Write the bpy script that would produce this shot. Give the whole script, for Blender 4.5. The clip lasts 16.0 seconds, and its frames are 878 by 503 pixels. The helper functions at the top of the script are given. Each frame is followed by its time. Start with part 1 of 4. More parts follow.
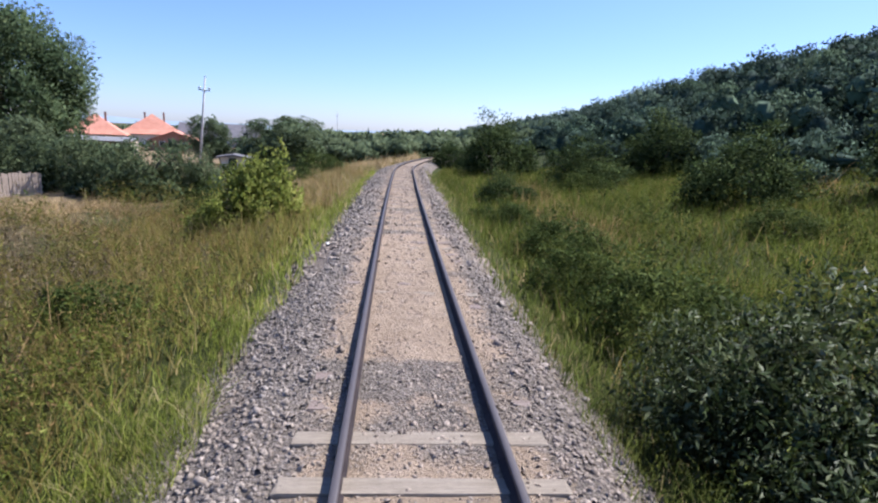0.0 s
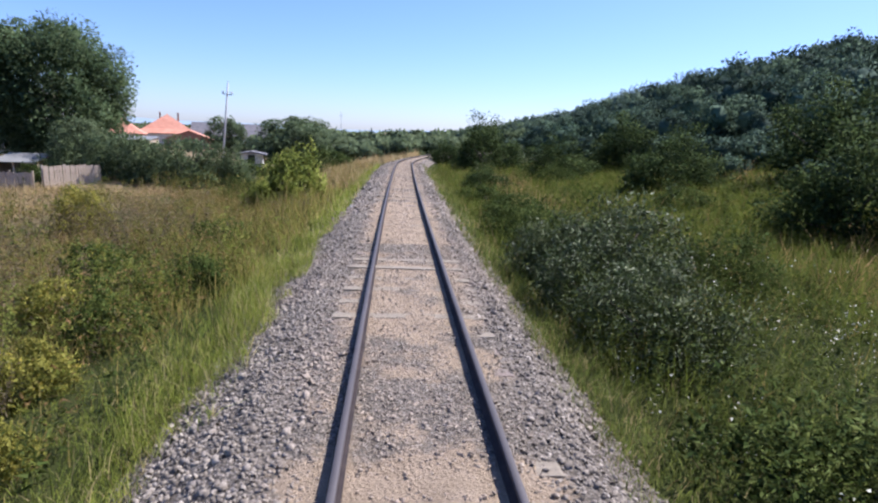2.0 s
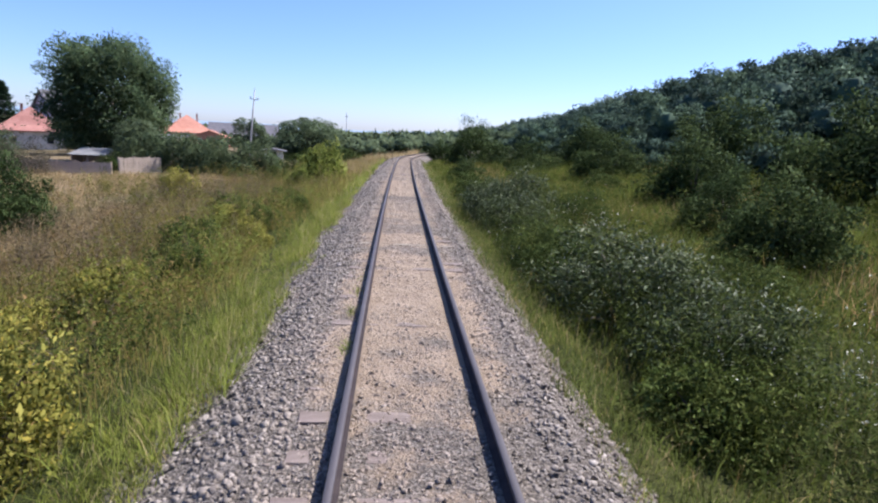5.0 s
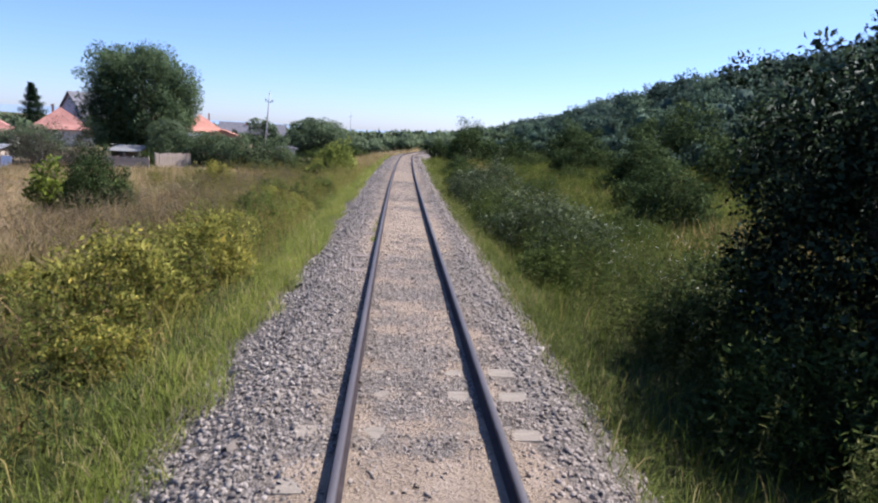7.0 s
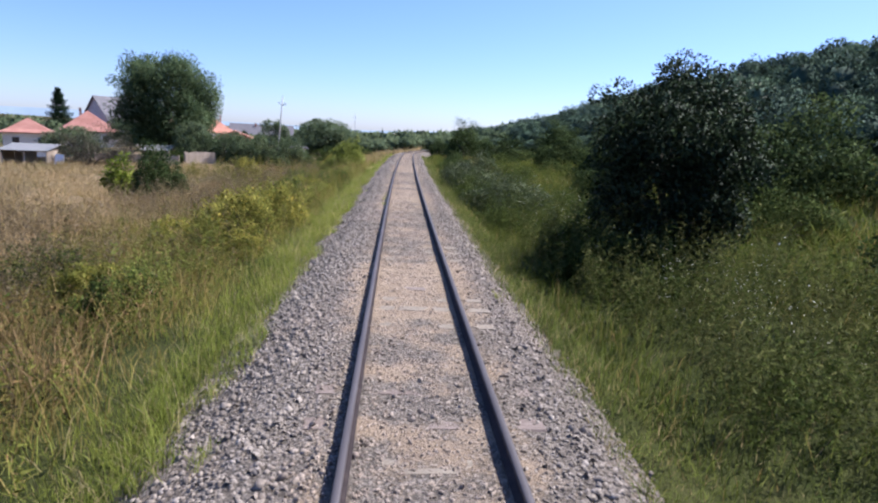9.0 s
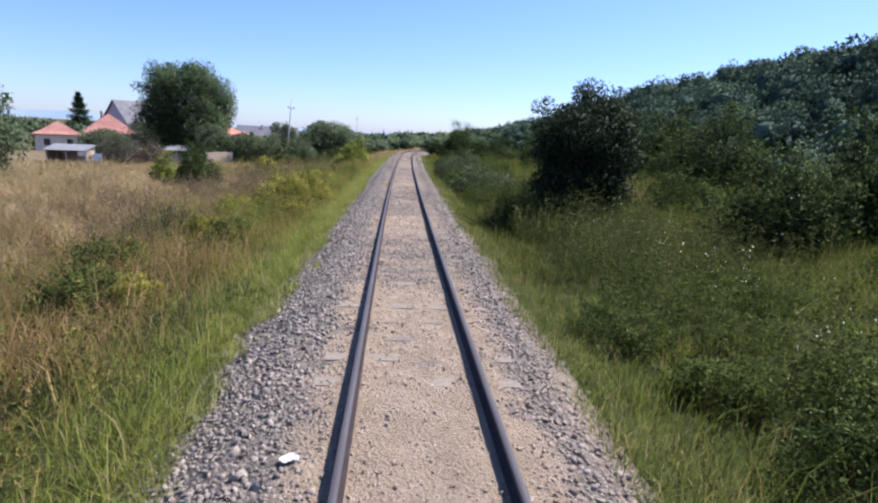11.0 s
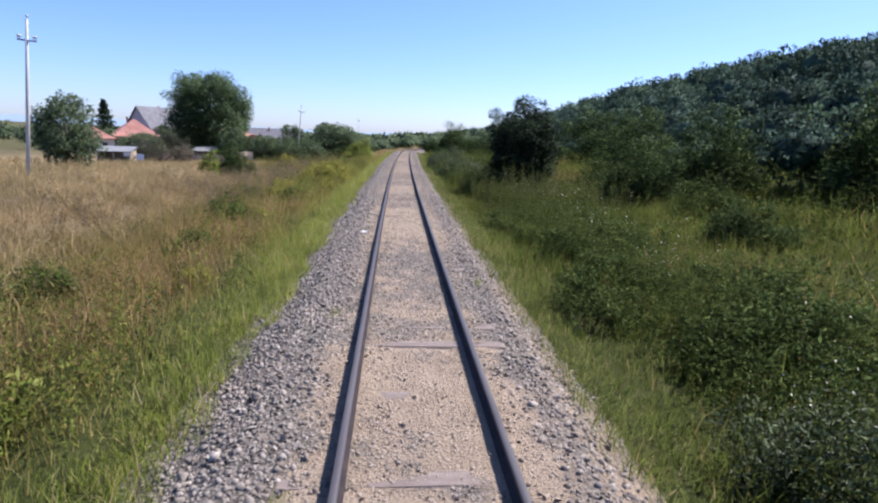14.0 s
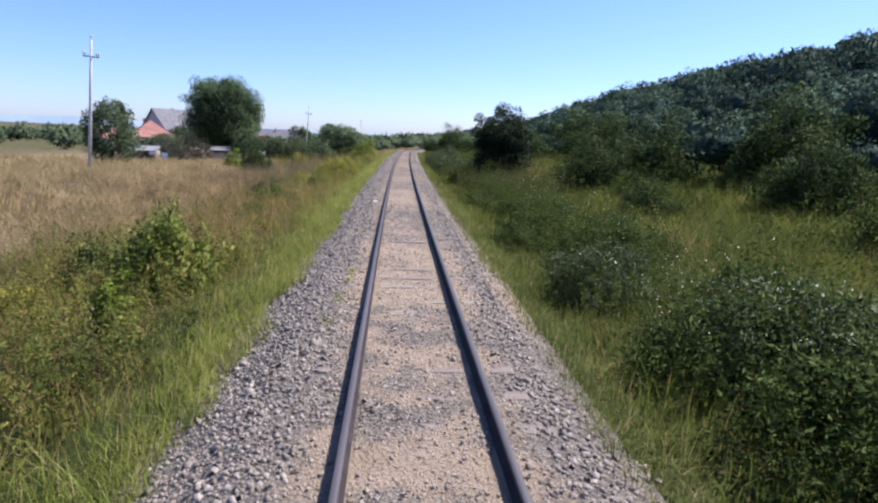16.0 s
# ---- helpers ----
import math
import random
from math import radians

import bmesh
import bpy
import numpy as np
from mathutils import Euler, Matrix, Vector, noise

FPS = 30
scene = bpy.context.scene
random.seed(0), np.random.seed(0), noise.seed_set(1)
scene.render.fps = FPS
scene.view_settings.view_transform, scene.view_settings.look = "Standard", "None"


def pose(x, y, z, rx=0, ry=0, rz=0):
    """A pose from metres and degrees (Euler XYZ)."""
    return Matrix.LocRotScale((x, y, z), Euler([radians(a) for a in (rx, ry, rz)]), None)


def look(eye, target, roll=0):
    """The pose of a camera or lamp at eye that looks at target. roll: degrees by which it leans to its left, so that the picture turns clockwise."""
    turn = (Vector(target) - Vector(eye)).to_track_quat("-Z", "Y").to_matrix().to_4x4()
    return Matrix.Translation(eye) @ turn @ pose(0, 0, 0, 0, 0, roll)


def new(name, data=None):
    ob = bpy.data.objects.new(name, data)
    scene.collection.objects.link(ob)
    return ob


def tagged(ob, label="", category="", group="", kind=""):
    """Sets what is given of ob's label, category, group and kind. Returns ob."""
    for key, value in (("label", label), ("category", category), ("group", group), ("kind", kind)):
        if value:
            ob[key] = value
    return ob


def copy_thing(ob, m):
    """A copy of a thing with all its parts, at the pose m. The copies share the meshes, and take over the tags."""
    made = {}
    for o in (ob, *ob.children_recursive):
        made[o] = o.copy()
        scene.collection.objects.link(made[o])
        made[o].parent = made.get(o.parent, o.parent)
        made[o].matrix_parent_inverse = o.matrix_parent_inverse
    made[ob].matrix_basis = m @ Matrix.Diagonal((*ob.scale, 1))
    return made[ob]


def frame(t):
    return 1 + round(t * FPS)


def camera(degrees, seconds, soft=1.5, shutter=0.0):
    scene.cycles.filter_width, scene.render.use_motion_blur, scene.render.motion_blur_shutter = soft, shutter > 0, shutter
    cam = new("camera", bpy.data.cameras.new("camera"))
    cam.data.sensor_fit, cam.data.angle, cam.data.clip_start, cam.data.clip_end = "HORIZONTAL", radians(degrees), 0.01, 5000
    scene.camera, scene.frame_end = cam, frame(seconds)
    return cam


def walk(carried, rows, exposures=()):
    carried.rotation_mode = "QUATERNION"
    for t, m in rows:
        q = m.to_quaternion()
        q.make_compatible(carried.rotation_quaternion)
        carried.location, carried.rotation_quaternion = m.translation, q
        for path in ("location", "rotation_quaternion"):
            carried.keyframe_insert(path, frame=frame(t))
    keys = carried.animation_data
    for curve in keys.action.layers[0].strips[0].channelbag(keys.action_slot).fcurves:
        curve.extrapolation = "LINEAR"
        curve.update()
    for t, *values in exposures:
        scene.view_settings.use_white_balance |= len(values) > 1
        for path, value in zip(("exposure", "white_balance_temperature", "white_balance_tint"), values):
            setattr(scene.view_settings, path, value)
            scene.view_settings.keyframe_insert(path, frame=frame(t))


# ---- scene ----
SOFT = 2.3
cam = camera(76.0, 16.0, soft=SOFT)
ROWS = [
    (0.0, -0.345, -0.012, 2.768, -4.42, -11.71, -2.44),
    (0.5, -0.344, -1.975, 2.767, -4.30, -11.73, -2.41),
    (1.0, -0.344, -3.944, 2.764, -4.23, -11.75, -2.42),
    (1.5, -0.329, -5.919, 2.757, -4.22, -11.77, -2.48),
    (2.0, -0.321, -7.883, 2.760, -4.22, -11.76, -2.53),
    (2.5, -0.312, -9.848, 2.761, -4.20, -11.75, -2.52),
    (3.0, -0.309, -11.808, 2.758, -4.19, -11.73, -2.54),
    (3.5, -0.296, -13.777, 2.751, -4.17, -11.69, -2.64),
    (4.0, -0.287, -15.739, 2.754, -4.13, -11.67, -2.75),
    (6.5, -0.191, -25.586, 2.749, -3.71, -11.70, -3.11),
    (7.0, -0.209, -27.505, 2.737, -3.68, -11.71, -3.11),
    (7.5, -0.176, -29.473, 2.724, -3.61, -11.72, -3.09),
    (8.0, -0.159, -31.430, 2.709, -3.52, -11.75, -3.05),
    (8.5, -0.137, -33.404, 2.716, -3.43, -11.75, -2.96),
    (9.0, -0.127, -35.324, 2.698, -3.39, -11.72, -2.82),
    (11.5, 0.064, -45.102, 2.679, -3.30, -11.58, -2.67),
    (12.0, 0.111, -47.101, 2.680, -3.32, -11.56, -2.55),
    (12.5, 0.130, -48.956, 2.665, -3.33, -11.55, -2.39),
    (13.0, 0.149, -50.920, 2.660, -3.34, -11.56, -2.20),
    (13.5, 0.193, -52.880, 2.645, -3.33, -11.60, -2.09),
    (14.0, 0.242, -54.841, 2.632, -3.31, -11.61, -2.03),
    (14.5, 0.308, -56.802, 2.626, -3.27, -11.60, -2.02),
    (15.0, 0.315, -58.725, 2.634, -3.23, -11.58, -2.02),
    (15.5, 0.352, -60.651, 2.614, -3.18, -11.55, -2.05),
    (16.0, 0.401, -62.601, 2.603, -3.13, -11.53, -2.07),
]
walk(cam, [(t, pose(x, y, z, 90 + pitch, roll, yaw)) for t, x, y, z, yaw, pitch, roll in ROWS], [(0.0, 0.85, 5800, 18), (16.0, 0.85, 5800, 18)])

# ------------------------------------------------------------ sky and sun
SUN_ELEVATION, SUN_AZIMUTH = 52.0, 62.0      # azimuth clockwise from +y (ahead along the track)
world = bpy.data.worlds.new("world")
scene.world = world
world.use_nodes = True
wn = world.node_tree
sky = wn.nodes.new("ShaderNodeTexSky")
sky.sky_type = "NISHITA"
sky.sun_disc = False
sky.sun_elevation = radians(SUN_ELEVATION)
sky.sun_rotation = radians(SUN_AZIMUTH)
sky.air_density, sky.dust_density, sky.ozone_density, sky.altitude = 1.0, 0.6, 8.0, 300
background = wn.nodes["Background"]
background.inputs["Strength"].default_value = 0.102
sky_tint = wn.nodes.new("ShaderNodeMix")
sky_tint.data_type, sky_tint.blend_type = "RGBA", "MULTIPLY"
sky_tint.inputs[0].default_value = 1.0
sky_tint.inputs[7].default_value = (1.01, 0.97, 1.07, 1)
wn.links.new(sky.outputs[0], sky_tint.inputs[6])
wn.links.new(sky_tint.outputs[2], background.inputs["Color"])
sun = new("sun", bpy.data.lights.new("sun", "SUN"))
sun.data.energy, sun.data.angle, sun.data.color = 5.0, radians(0.6), (1.0, 0.93, 0.82)
az, el = radians(SUN_AZIMUTH), radians(SUN_ELEVATION)
to_sun = Vector((math.sin(az) * math.cos(el), math.cos(az) * math.cos(el), math.sin(el)))
sun.matrix_world = look(to_sun * 100, (0, 0, 0))


# ------------------------------------------------------------ materials
def material(name, rough=0.8, metal=0.0, spec=0.4):
    m = bpy.data.materials.new(name)
    m.use_nodes = True
    b = m.node_tree.nodes["Principled BSDF"]
    b.inputs["Roughness"].default_value = rough
    b.inputs["Metallic"].default_value = metal
    b.inputs["Specular IOR Level"].default_value = spec
    return m, m.node_tree.nodes, m.node_tree.links, b


def ramp(nodes, links, source, stops):
    r = nodes.new("ShaderNodeValToRGB")
    els = r.color_ramp.elements
    while len(els) < len(stops):
        els.new(0.5)
    for e, (p, c) in zip(els, stops):
        e.position, e.color = p, (*c, 1)
    links.new(source, r.inputs["Fac"])
    return r.outputs["Color"]


def noise_tex(nodes, links, scale, detail=4, rough=0.6, stretch=(1, 1, 1), local=False):
    co = nodes.new("ShaderNodeTexCoord")
    mp = nodes.new("ShaderNodeMapping")
    mp.inputs["Scale"].default_value = stretch
    geo = nodes.new("ShaderNodeNewGeometry")
    links.new(co.outputs["Object"] if local else geo.outputs["Position"], mp.inputs["Vector"])
    n = nodes.new("ShaderNodeTexNoise")
    n.inputs["Scale"].default_value, n.inputs["Detail"].default_value, n.inputs["Roughness"].default_value = scale, detail, rough
    links.new(mp.outputs[0], n.inputs["Vector"])
    return n.outputs["Fac"]


def mix(nodes, links, fac, a, b, mode="MIX"):
    n = nodes.new("ShaderNodeMix")
    n.data_type, n.blend_type = "RGBA", mode
    for sock, v in ((n.inputs[0], fac), (n.inputs[6], a), (n.inputs[7], b)):
        if isinstance(v, (int, float)):
            sock.default_value = v
        elif isinstance(v, tuple):
            sock.default_value = (*v, 1)
        else:
            links.new(v, sock)
    return n.outputs[2]


def bump(nodes, links, height, b, strength=0.4, dist=0.02):
    n = nodes.new("ShaderNodeBump")
    n.inputs["Strength"].default_value, n.inputs["Distance"].default_value = strength, dist
    links.new(height, n.inputs["Height"])
    links.new(n.outputs[0], b.inputs["Normal"])


def noisy(name, stops, scale, rough=0.85, metal=0.0, fine=8.0, relief=0.3, dist=0.02, stretch=(1, 1, 1), local=False, spec=0.3):
    """A surface with coarse colour variation, fine grain over it and relief."""
    m, n, l, b = material(name, rough, metal, spec)
    coarse = noise_tex(n, l, scale, 5, 0.65, stretch, local)
    c = ramp(n, l, coarse, stops)
    grain = noise_tex(n, l, scale * fine, 4, 0.7, stretch, local)
    g = ramp(n, l, grain, [(0.25, (0.72, 0.72, 0.72)), (0.75, (1.2, 1.2, 1.2))])
    l.new(mix(n, l, 1.0, c, g, "MULTIPLY"), b.inputs["Base Color"])
    bump(n, l, grain, b, relief, dist)
    return m


def leafy(name, dark, mid, light, trans=0.3, rough=0.8, patch=0.35, odd=None, spec=0.05, tone=False):
    """Leaves or blades: each one its own shade, with broad patches, and light passing through."""
    m, n, l, b = material(name, rough, 0.0, spec)
    geo = n.new("ShaderNodeNewGeometry")
    each = ramp(n, l, geo.outputs["Random Per Island"], [(0.0, dark), (0.55, mid), (1.0, light)] )
    if odd is not None:
        pick = ramp(n, l, geo.outputs["Random Per Island"], [(odd[1] - 0.02, (0, 0, 0)), (odd[1], (1, 1, 1))])
        each = mix(n, l, pick, each, odd[0])
    broad = ramp(n, l, noise_tex(n, l, patch, 3, 0.55), [(0.3, (0.7, 0.75, 0.7)), (0.7, (1.25, 1.18, 1.1))])
    c = mix(n, l, 1.0, each, broad, "MULTIPLY")
    if tone:
        at = n.new("ShaderNodeAttribute")
        at.attribute_name = "tone"
        c = mix(n, l, 1.0, c, ramp(n, l, at.outputs["Fac"], [(0.0, (0.6, 0.62, 0.62)), (0.6, (1.0, 1.0, 1.0)), (1.0, (1.4, 1.35, 1.15))]), "MULTIPLY")
    l.new(c, b.inputs["Base Color"])
    t = n.new("ShaderNodeBsdfTranslucent")
    l.new(c, t.inputs["Color"])
    s = n.new("ShaderNodeMixShader")
    s.inputs[0].default_value = trans
    l.new(b.outputs[0], s.inputs[1])
    l.new(t.outputs[0], s.inputs[2])
    l.new(s.outputs[0], n["Material Output"].inputs["Surface"])
    return m


def soil_material():
    """Earth with its low growth: mossy green, dry tan in the field, dark leaf litter in the wood."""
    m, n, l, b = material("grown over soil", 0.95, 0, 0.1)
    coarse = noise_tex(n, l, 0.6, 6, 0.7)
    c = ramp(n, l, coarse, [(0.25, (0.028, 0.038, 0.010)), (0.5, (0.05, 0.06, 0.016)), (0.78, (0.085, 0.085, 0.028))])
    for name, stops in (("dry", [(0.25, (0.14, 0.105, 0.055)), (0.5, (0.21, 0.16, 0.09)), (0.75, (0.28, 0.215, 0.13))]), ("wood", [(0.25, (0.03, 0.045, 0.018)), (0.5, (0.055, 0.075, 0.032)), (0.75, (0.085, 0.11, 0.05))])):
        at = n.new("ShaderNodeAttribute")
        at.attribute_name = name
        c = mix(n, l, at.outputs["Fac"], c, ramp(n, l, coarse, stops))
    fine = noise_tex(n, l, 14, 5, 0.75)
    c = mix(n, l, 1.0, c, ramp(n, l, fine, [(0.3, (0.65, 0.65, 0.65)), (0.7, (1.25, 1.25, 1.25))]), "MULTIPLY")
    l.new(c, b.inputs["Base Color"])
    bump(n, l, fine, b, 0.8, 0.08)
    return m


M_SOIL = soil_material()
M_WOOD = noisy("weathered sleeper wood", [(0.2, (0.13, 0.098, 0.08)), (0.5, (0.21, 0.165, 0.135)), (0.8, (0.32, 0.265, 0.22))], 2.2, fine=6, stretch=(0.7, 9, 4), relief=0.6, dist=0.01, local=True)
M_PALE = noisy("dusty pale sleeper", [(0.2, (0.18, 0.15, 0.11)), (0.5, (0.255, 0.215, 0.16)), (0.8, (0.325, 0.285, 0.22))], 3.0, fine=6, stretch=(0.7, 6, 4), relief=0.5, dist=0.01, local=True)
M_RUST = noisy("rusty rail steel", [(0.25, (0.032, 0.026, 0.026)), (0.55, (0.05, 0.04, 0.039)), (0.8, (0.08, 0.06, 0.055))], 5, rough=0.9, metal=0.1, fine=12, relief=0.3, dist=0.004, spec=0.12)
M_HEAD = noisy("worn rail head", [(0.2, (0.07, 0.062, 0.062)), (0.6, (0.1, 0.09, 0.09)), (0.85, (0.14, 0.126, 0.122))], 3, rough=0.62, metal=0.25, fine=20, relief=0.08, dist=0.002, stretch=(6, 0.3, 1))
M_BARK = noisy("bark", [(0.2, (0.05, 0.04, 0.03)), (0.5, (0.11, 0.09, 0.07)), (0.8, (0.2, 0.17, 0.13))], 6, fine=5, stretch=(3, 3, 0.6), relief=0.8, dist=0.03)
M_TILE = noisy("orange clay roof tile", [(0.2, (0.46, 0.19, 0.12)), (0.5, (0.57, 0.26, 0.17)), (0.8, (0.66, 0.34, 0.24))], 0.6, rough=0.8, fine=10, relief=0.3, dist=0.03)
M_TILE_OLD = noisy("weathered red roof tile", [(0.2, (0.29, 0.125, 0.095)), (0.5, (0.4, 0.19, 0.145)), (0.8, (0.48, 0.26, 0.2))], 0.6, rough=0.85, fine=10, relief=0.3, dist=0.03)
M_SLATE = noisy("grey roofing", [(0.2, (0.10, 0.10, 0.11)), (0.5, (0.16, 0.155, 0.16)), (0.8, (0.24, 0.23, 0.23))], 0.8, fine=8, relief=0.3)
M_RENDER_W = noisy("pale plaster", [(0.2, (0.55, 0.52, 0.46)), (0.5, (0.68, 0.65, 0.58)), (0.8, (0.76, 0.74, 0.68))], 0.7, fine=10, relief=0.2)
M_RENDER_G = noisy("grey plaster", [(0.2, (0.34, 0.34, 0.35)), (0.5, (0.44, 0.44, 0.45)), (0.8, (0.54, 0.54, 0.55))], 0.7, fine=10, relief=0.2)
M_BRICKY = noisy("bare brick wall", [(0.2, (0.30, 0.15, 0.10)), (0.5, (0.40, 0.21, 0.14)), (0.8, (0.48, 0.29, 0.2))], 1.2, fine=8, relief=0.4)
M_CONCRETE = noisy("weathered pole concrete", [(0.2, (0.42, 0.41, 0.39)), (0.5, (0.54, 0.53, 0.50)), (0.8, (0.64, 0.63, 0.60))], 2.0, fine=12, relief=0.2)
M_PLANK = noisy("weathered fence plank", [(0.2, (0.32, 0.26, 0.2)), (0.5, (0.48, 0.39, 0.3)), (0.8, (0.6, 0.5, 0.4))], 2.0, fine=6, stretch=(6, 6, 0.6), relief=0.4, local=True)
M_METAL = noisy("galvanised bracket", [(0.2, (0.22, 0.22, 0.22)), (0.8, (0.36, 0.36, 0.36))], 6, rough=0.5, metal=0.7, fine=6, relief=0.1)
M_PORCELAIN = noisy("glazed porcelain", [(0.2, (0.5, 0.5, 0.48)), (0.8, (0.66, 0.66, 0.63))], 8, rough=0.2, fine=3, relief=0.02)
M_SHEET = noisy("grey roofing sheet", [(0.2, (0.16, 0.16, 0.155)), (0.5, (0.24, 0.24, 0.23)), (0.8, (0.32, 0.32, 0.3))], 1.5, rough=0.6, fine=6, stretch=(6, 1, 1), relief=0.3)
M_WHITE = noisy("white plastic film", [(0.2, (0.72, 0.72, 0.70)), (0.8, (0.85, 0.85, 0.84))], 9, rough=0.35, fine=4, relief=0.2)
M_DARKGLASS, _n, _l, _b = material("window glass", 0.08, 0.0, 0.6)
_b.inputs["Base Color"].default_value = (0.03, 0.035, 0.04, 1)

L_DARK = leafy("dark hedge leaves", (0.032, 0.055, 0.02), (0.058, 0.09, 0.032), (0.095, 0.13, 0.05))
L_IVY = leafy("ivy leaves", (0.015, 0.028, 0.015), (0.027, 0.046, 0.024), (0.05, 0.074, 0.04), rough=0.6, trans=0.1, spec=0.08)
L_SILVER = leafy("grey green leaves", (0.026, 0.044, 0.016), (0.06, 0.088, 0.036), (0.16, 0.19, 0.105), rough=0.52, trans=0.28, spec=0.18)
L_GREEN = leafy("deep green leaves", (0.03, 0.052, 0.015), (0.062, 0.094, 0.027), (0.13, 0.165, 0.054))
L_FRESH = leafy("fresh green leaves", (0.05, 0.08, 0.02), (0.1, 0.14, 0.038), (0.17, 0.21, 0.066), trans=0.4)
L_YELLOW = leafy("yellowing leaves", (0.19, 0.2, 0.04), (0.35, 0.34, 0.08), (0.5, 0.46, 0.13), trans=0.48, odd=((0.56, 0.47, 0.1), 0.93))
L_LIME = leafy("bright sapling leaves", (0.1, 0.16, 0.02), (0.2, 0.27, 0.04), (0.3, 0.36, 0.07))
# Walnut green is lifted in colour to take in the distance haze.
L_WALNUT = leafy("walnut leaves", (0.074, 0.12, 0.064), (0.118, 0.176, 0.09), (0.17, 0.225, 0.118), trans=0.45)
L_ELDER = leafy("lime green bush leaves", (0.17, 0.22, 0.045), (0.28, 0.33, 0.075), (0.4, 0.43, 0.13), trans=0.5)
L_TWIG = leafy("withered grey-brown leaves", (0.075, 0.07, 0.055), (0.12, 0.112, 0.088), (0.175, 0.165, 0.13))
L_DRY = leafy("dry brown weed leaves", (0.14, 0.11, 0.07), (0.22, 0.175, 0.11), (0.31, 0.25, 0.165), trans=0.4)
L_WEED = leafy("weed leaves", (0.13, 0.155, 0.03), (0.24, 0.265, 0.06), (0.37, 0.365, 0.105), patch=0.5, trans=0.48, odd=((0.36, 0.24, 0.11), 0.8))
L_BRUSH = leafy("olive brush leaves", (0.18, 0.155, 0.055), (0.3, 0.25, 0.09), (0.4, 0.335, 0.14), patch=0.5, trans=0.45, odd=((0.14, 0.18, 0.04), 0.6))
M_PETAL = leafy("white petals", (0.6, 0.6, 0.52), (0.72, 0.72, 0.66), (0.82, 0.82, 0.78))
# Hedge colours include some haze: lighter and greyer than the leaf itself.
L_HEDGE = leafy("garden hedge leaves", (0.078, 0.115, 0.064), (0.12, 0.166, 0.087), (0.17, 0.215, 0.115), trans=0.45)
L_STALK = leafy("stalky weed leaves", (0.05, 0.062, 0.02), (0.1, 0.115, 0.038), (0.17, 0.175, 0.07), patch=0.7)
L_MWEED = leafy("meadow weed leaves", (0.034, 0.054, 0.012), (0.075, 0.105, 0.026), (0.165, 0.195, 0.06), patch=0.6, trans=0.4)
L_FIR = leafy("fir needles", (0.012, 0.028, 0.014), (0.022, 0.045, 0.022), (0.04, 0.07, 0.035), trans=0.1)
# Leaf green lightened and blued in the colour itself, for haze over the hill.
L_BLUED_FOREST = leafy("woodland leaves", (0.05, 0.086, 0.068), (0.075, 0.122, 0.094), (0.1, 0.155, 0.118), patch=0.12, trans=0.25, tone=True)
# Distance haze is put into these leaf colours: paler and bluer.
L_HAZED_WOOD = leafy("wood leaves paled for haze", (0.1, 0.15, 0.125), (0.12, 0.175, 0.14), (0.14, 0.2, 0.158), patch=0.08, trans=0.4, tone=True)
# Paled beyond plain leaf green, so the colour carries the haze.
L_HAZED_BELT = leafy("far tree leaves paled for haze", (0.11, 0.155, 0.09), (0.15, 0.2, 0.115), (0.185, 0.24, 0.14), patch=0.05, trans=0.5)
G_LUSH = leafy("lush verge grass", (0.155, 0.2, 0.035), (0.275, 0.325, 0.068), (0.415, 0.44, 0.13), trans=0.52, patch=1.0, odd=((0.46, 0.39, 0.2), 0.84))
G_MIXED = leafy("tall mixed grass", (0.18, 0.15, 0.05), (0.32, 0.265, 0.095), (0.45, 0.37, 0.16), trans=0.5, patch=0.6, odd=((0.19, 0.21, 0.05), 0.72))
G_STRAW = leafy("dry straw grass", (0.32, 0.24, 0.135), (0.46, 0.355, 0.205), (0.57, 0.455, 0.275), patch=0.2, trans=0.42, odd=((0.25, 0.22, 0.08), 0.88))
G_RUSSET = leafy("russet dry grass", (0.19, 0.13, 0.06), (0.3, 0.21, 0.1), (0.42, 0.3, 0.16), trans=0.4, patch=0.4)
# Darker copy of the verge grass; shade from the weeds is in its colour.
G_VERGE_SHADED = leafy("verge grass darkened for shade", (0.085, 0.115, 0.026), (0.15, 0.185, 0.045), (0.23, 0.255, 0.08), trans=0.45, patch=0.8, odd=((0.34, 0.28, 0.15), 0.86))
G_MEADOW = leafy("green meadow grass", (0.065, 0.092, 0.016), (0.115, 0.147, 0.029), (0.175, 0.195, 0.05), trans=0.46, patch=0.35, odd=((0.26, 0.2, 0.08), 0.9))


# ------------------------------------------------------------ helpers
def part(name, data, mat, parent, label=""):
    """Links a bmesh or a mesh as one mesh object, under its thing where one is given."""
    if isinstance(data, bmesh.types.BMesh):
        me = bpy.data.meshes.new(name)
        data.to_mesh(me)
        data.free()
    else:
        me = data
    if mat is not None and not me.materials:
        me.materials.append(mat)
    ob = new(name, me)
    if parent is not None:
        ob.parent = parent
    if label:
        ob["label"] = label
    return ob


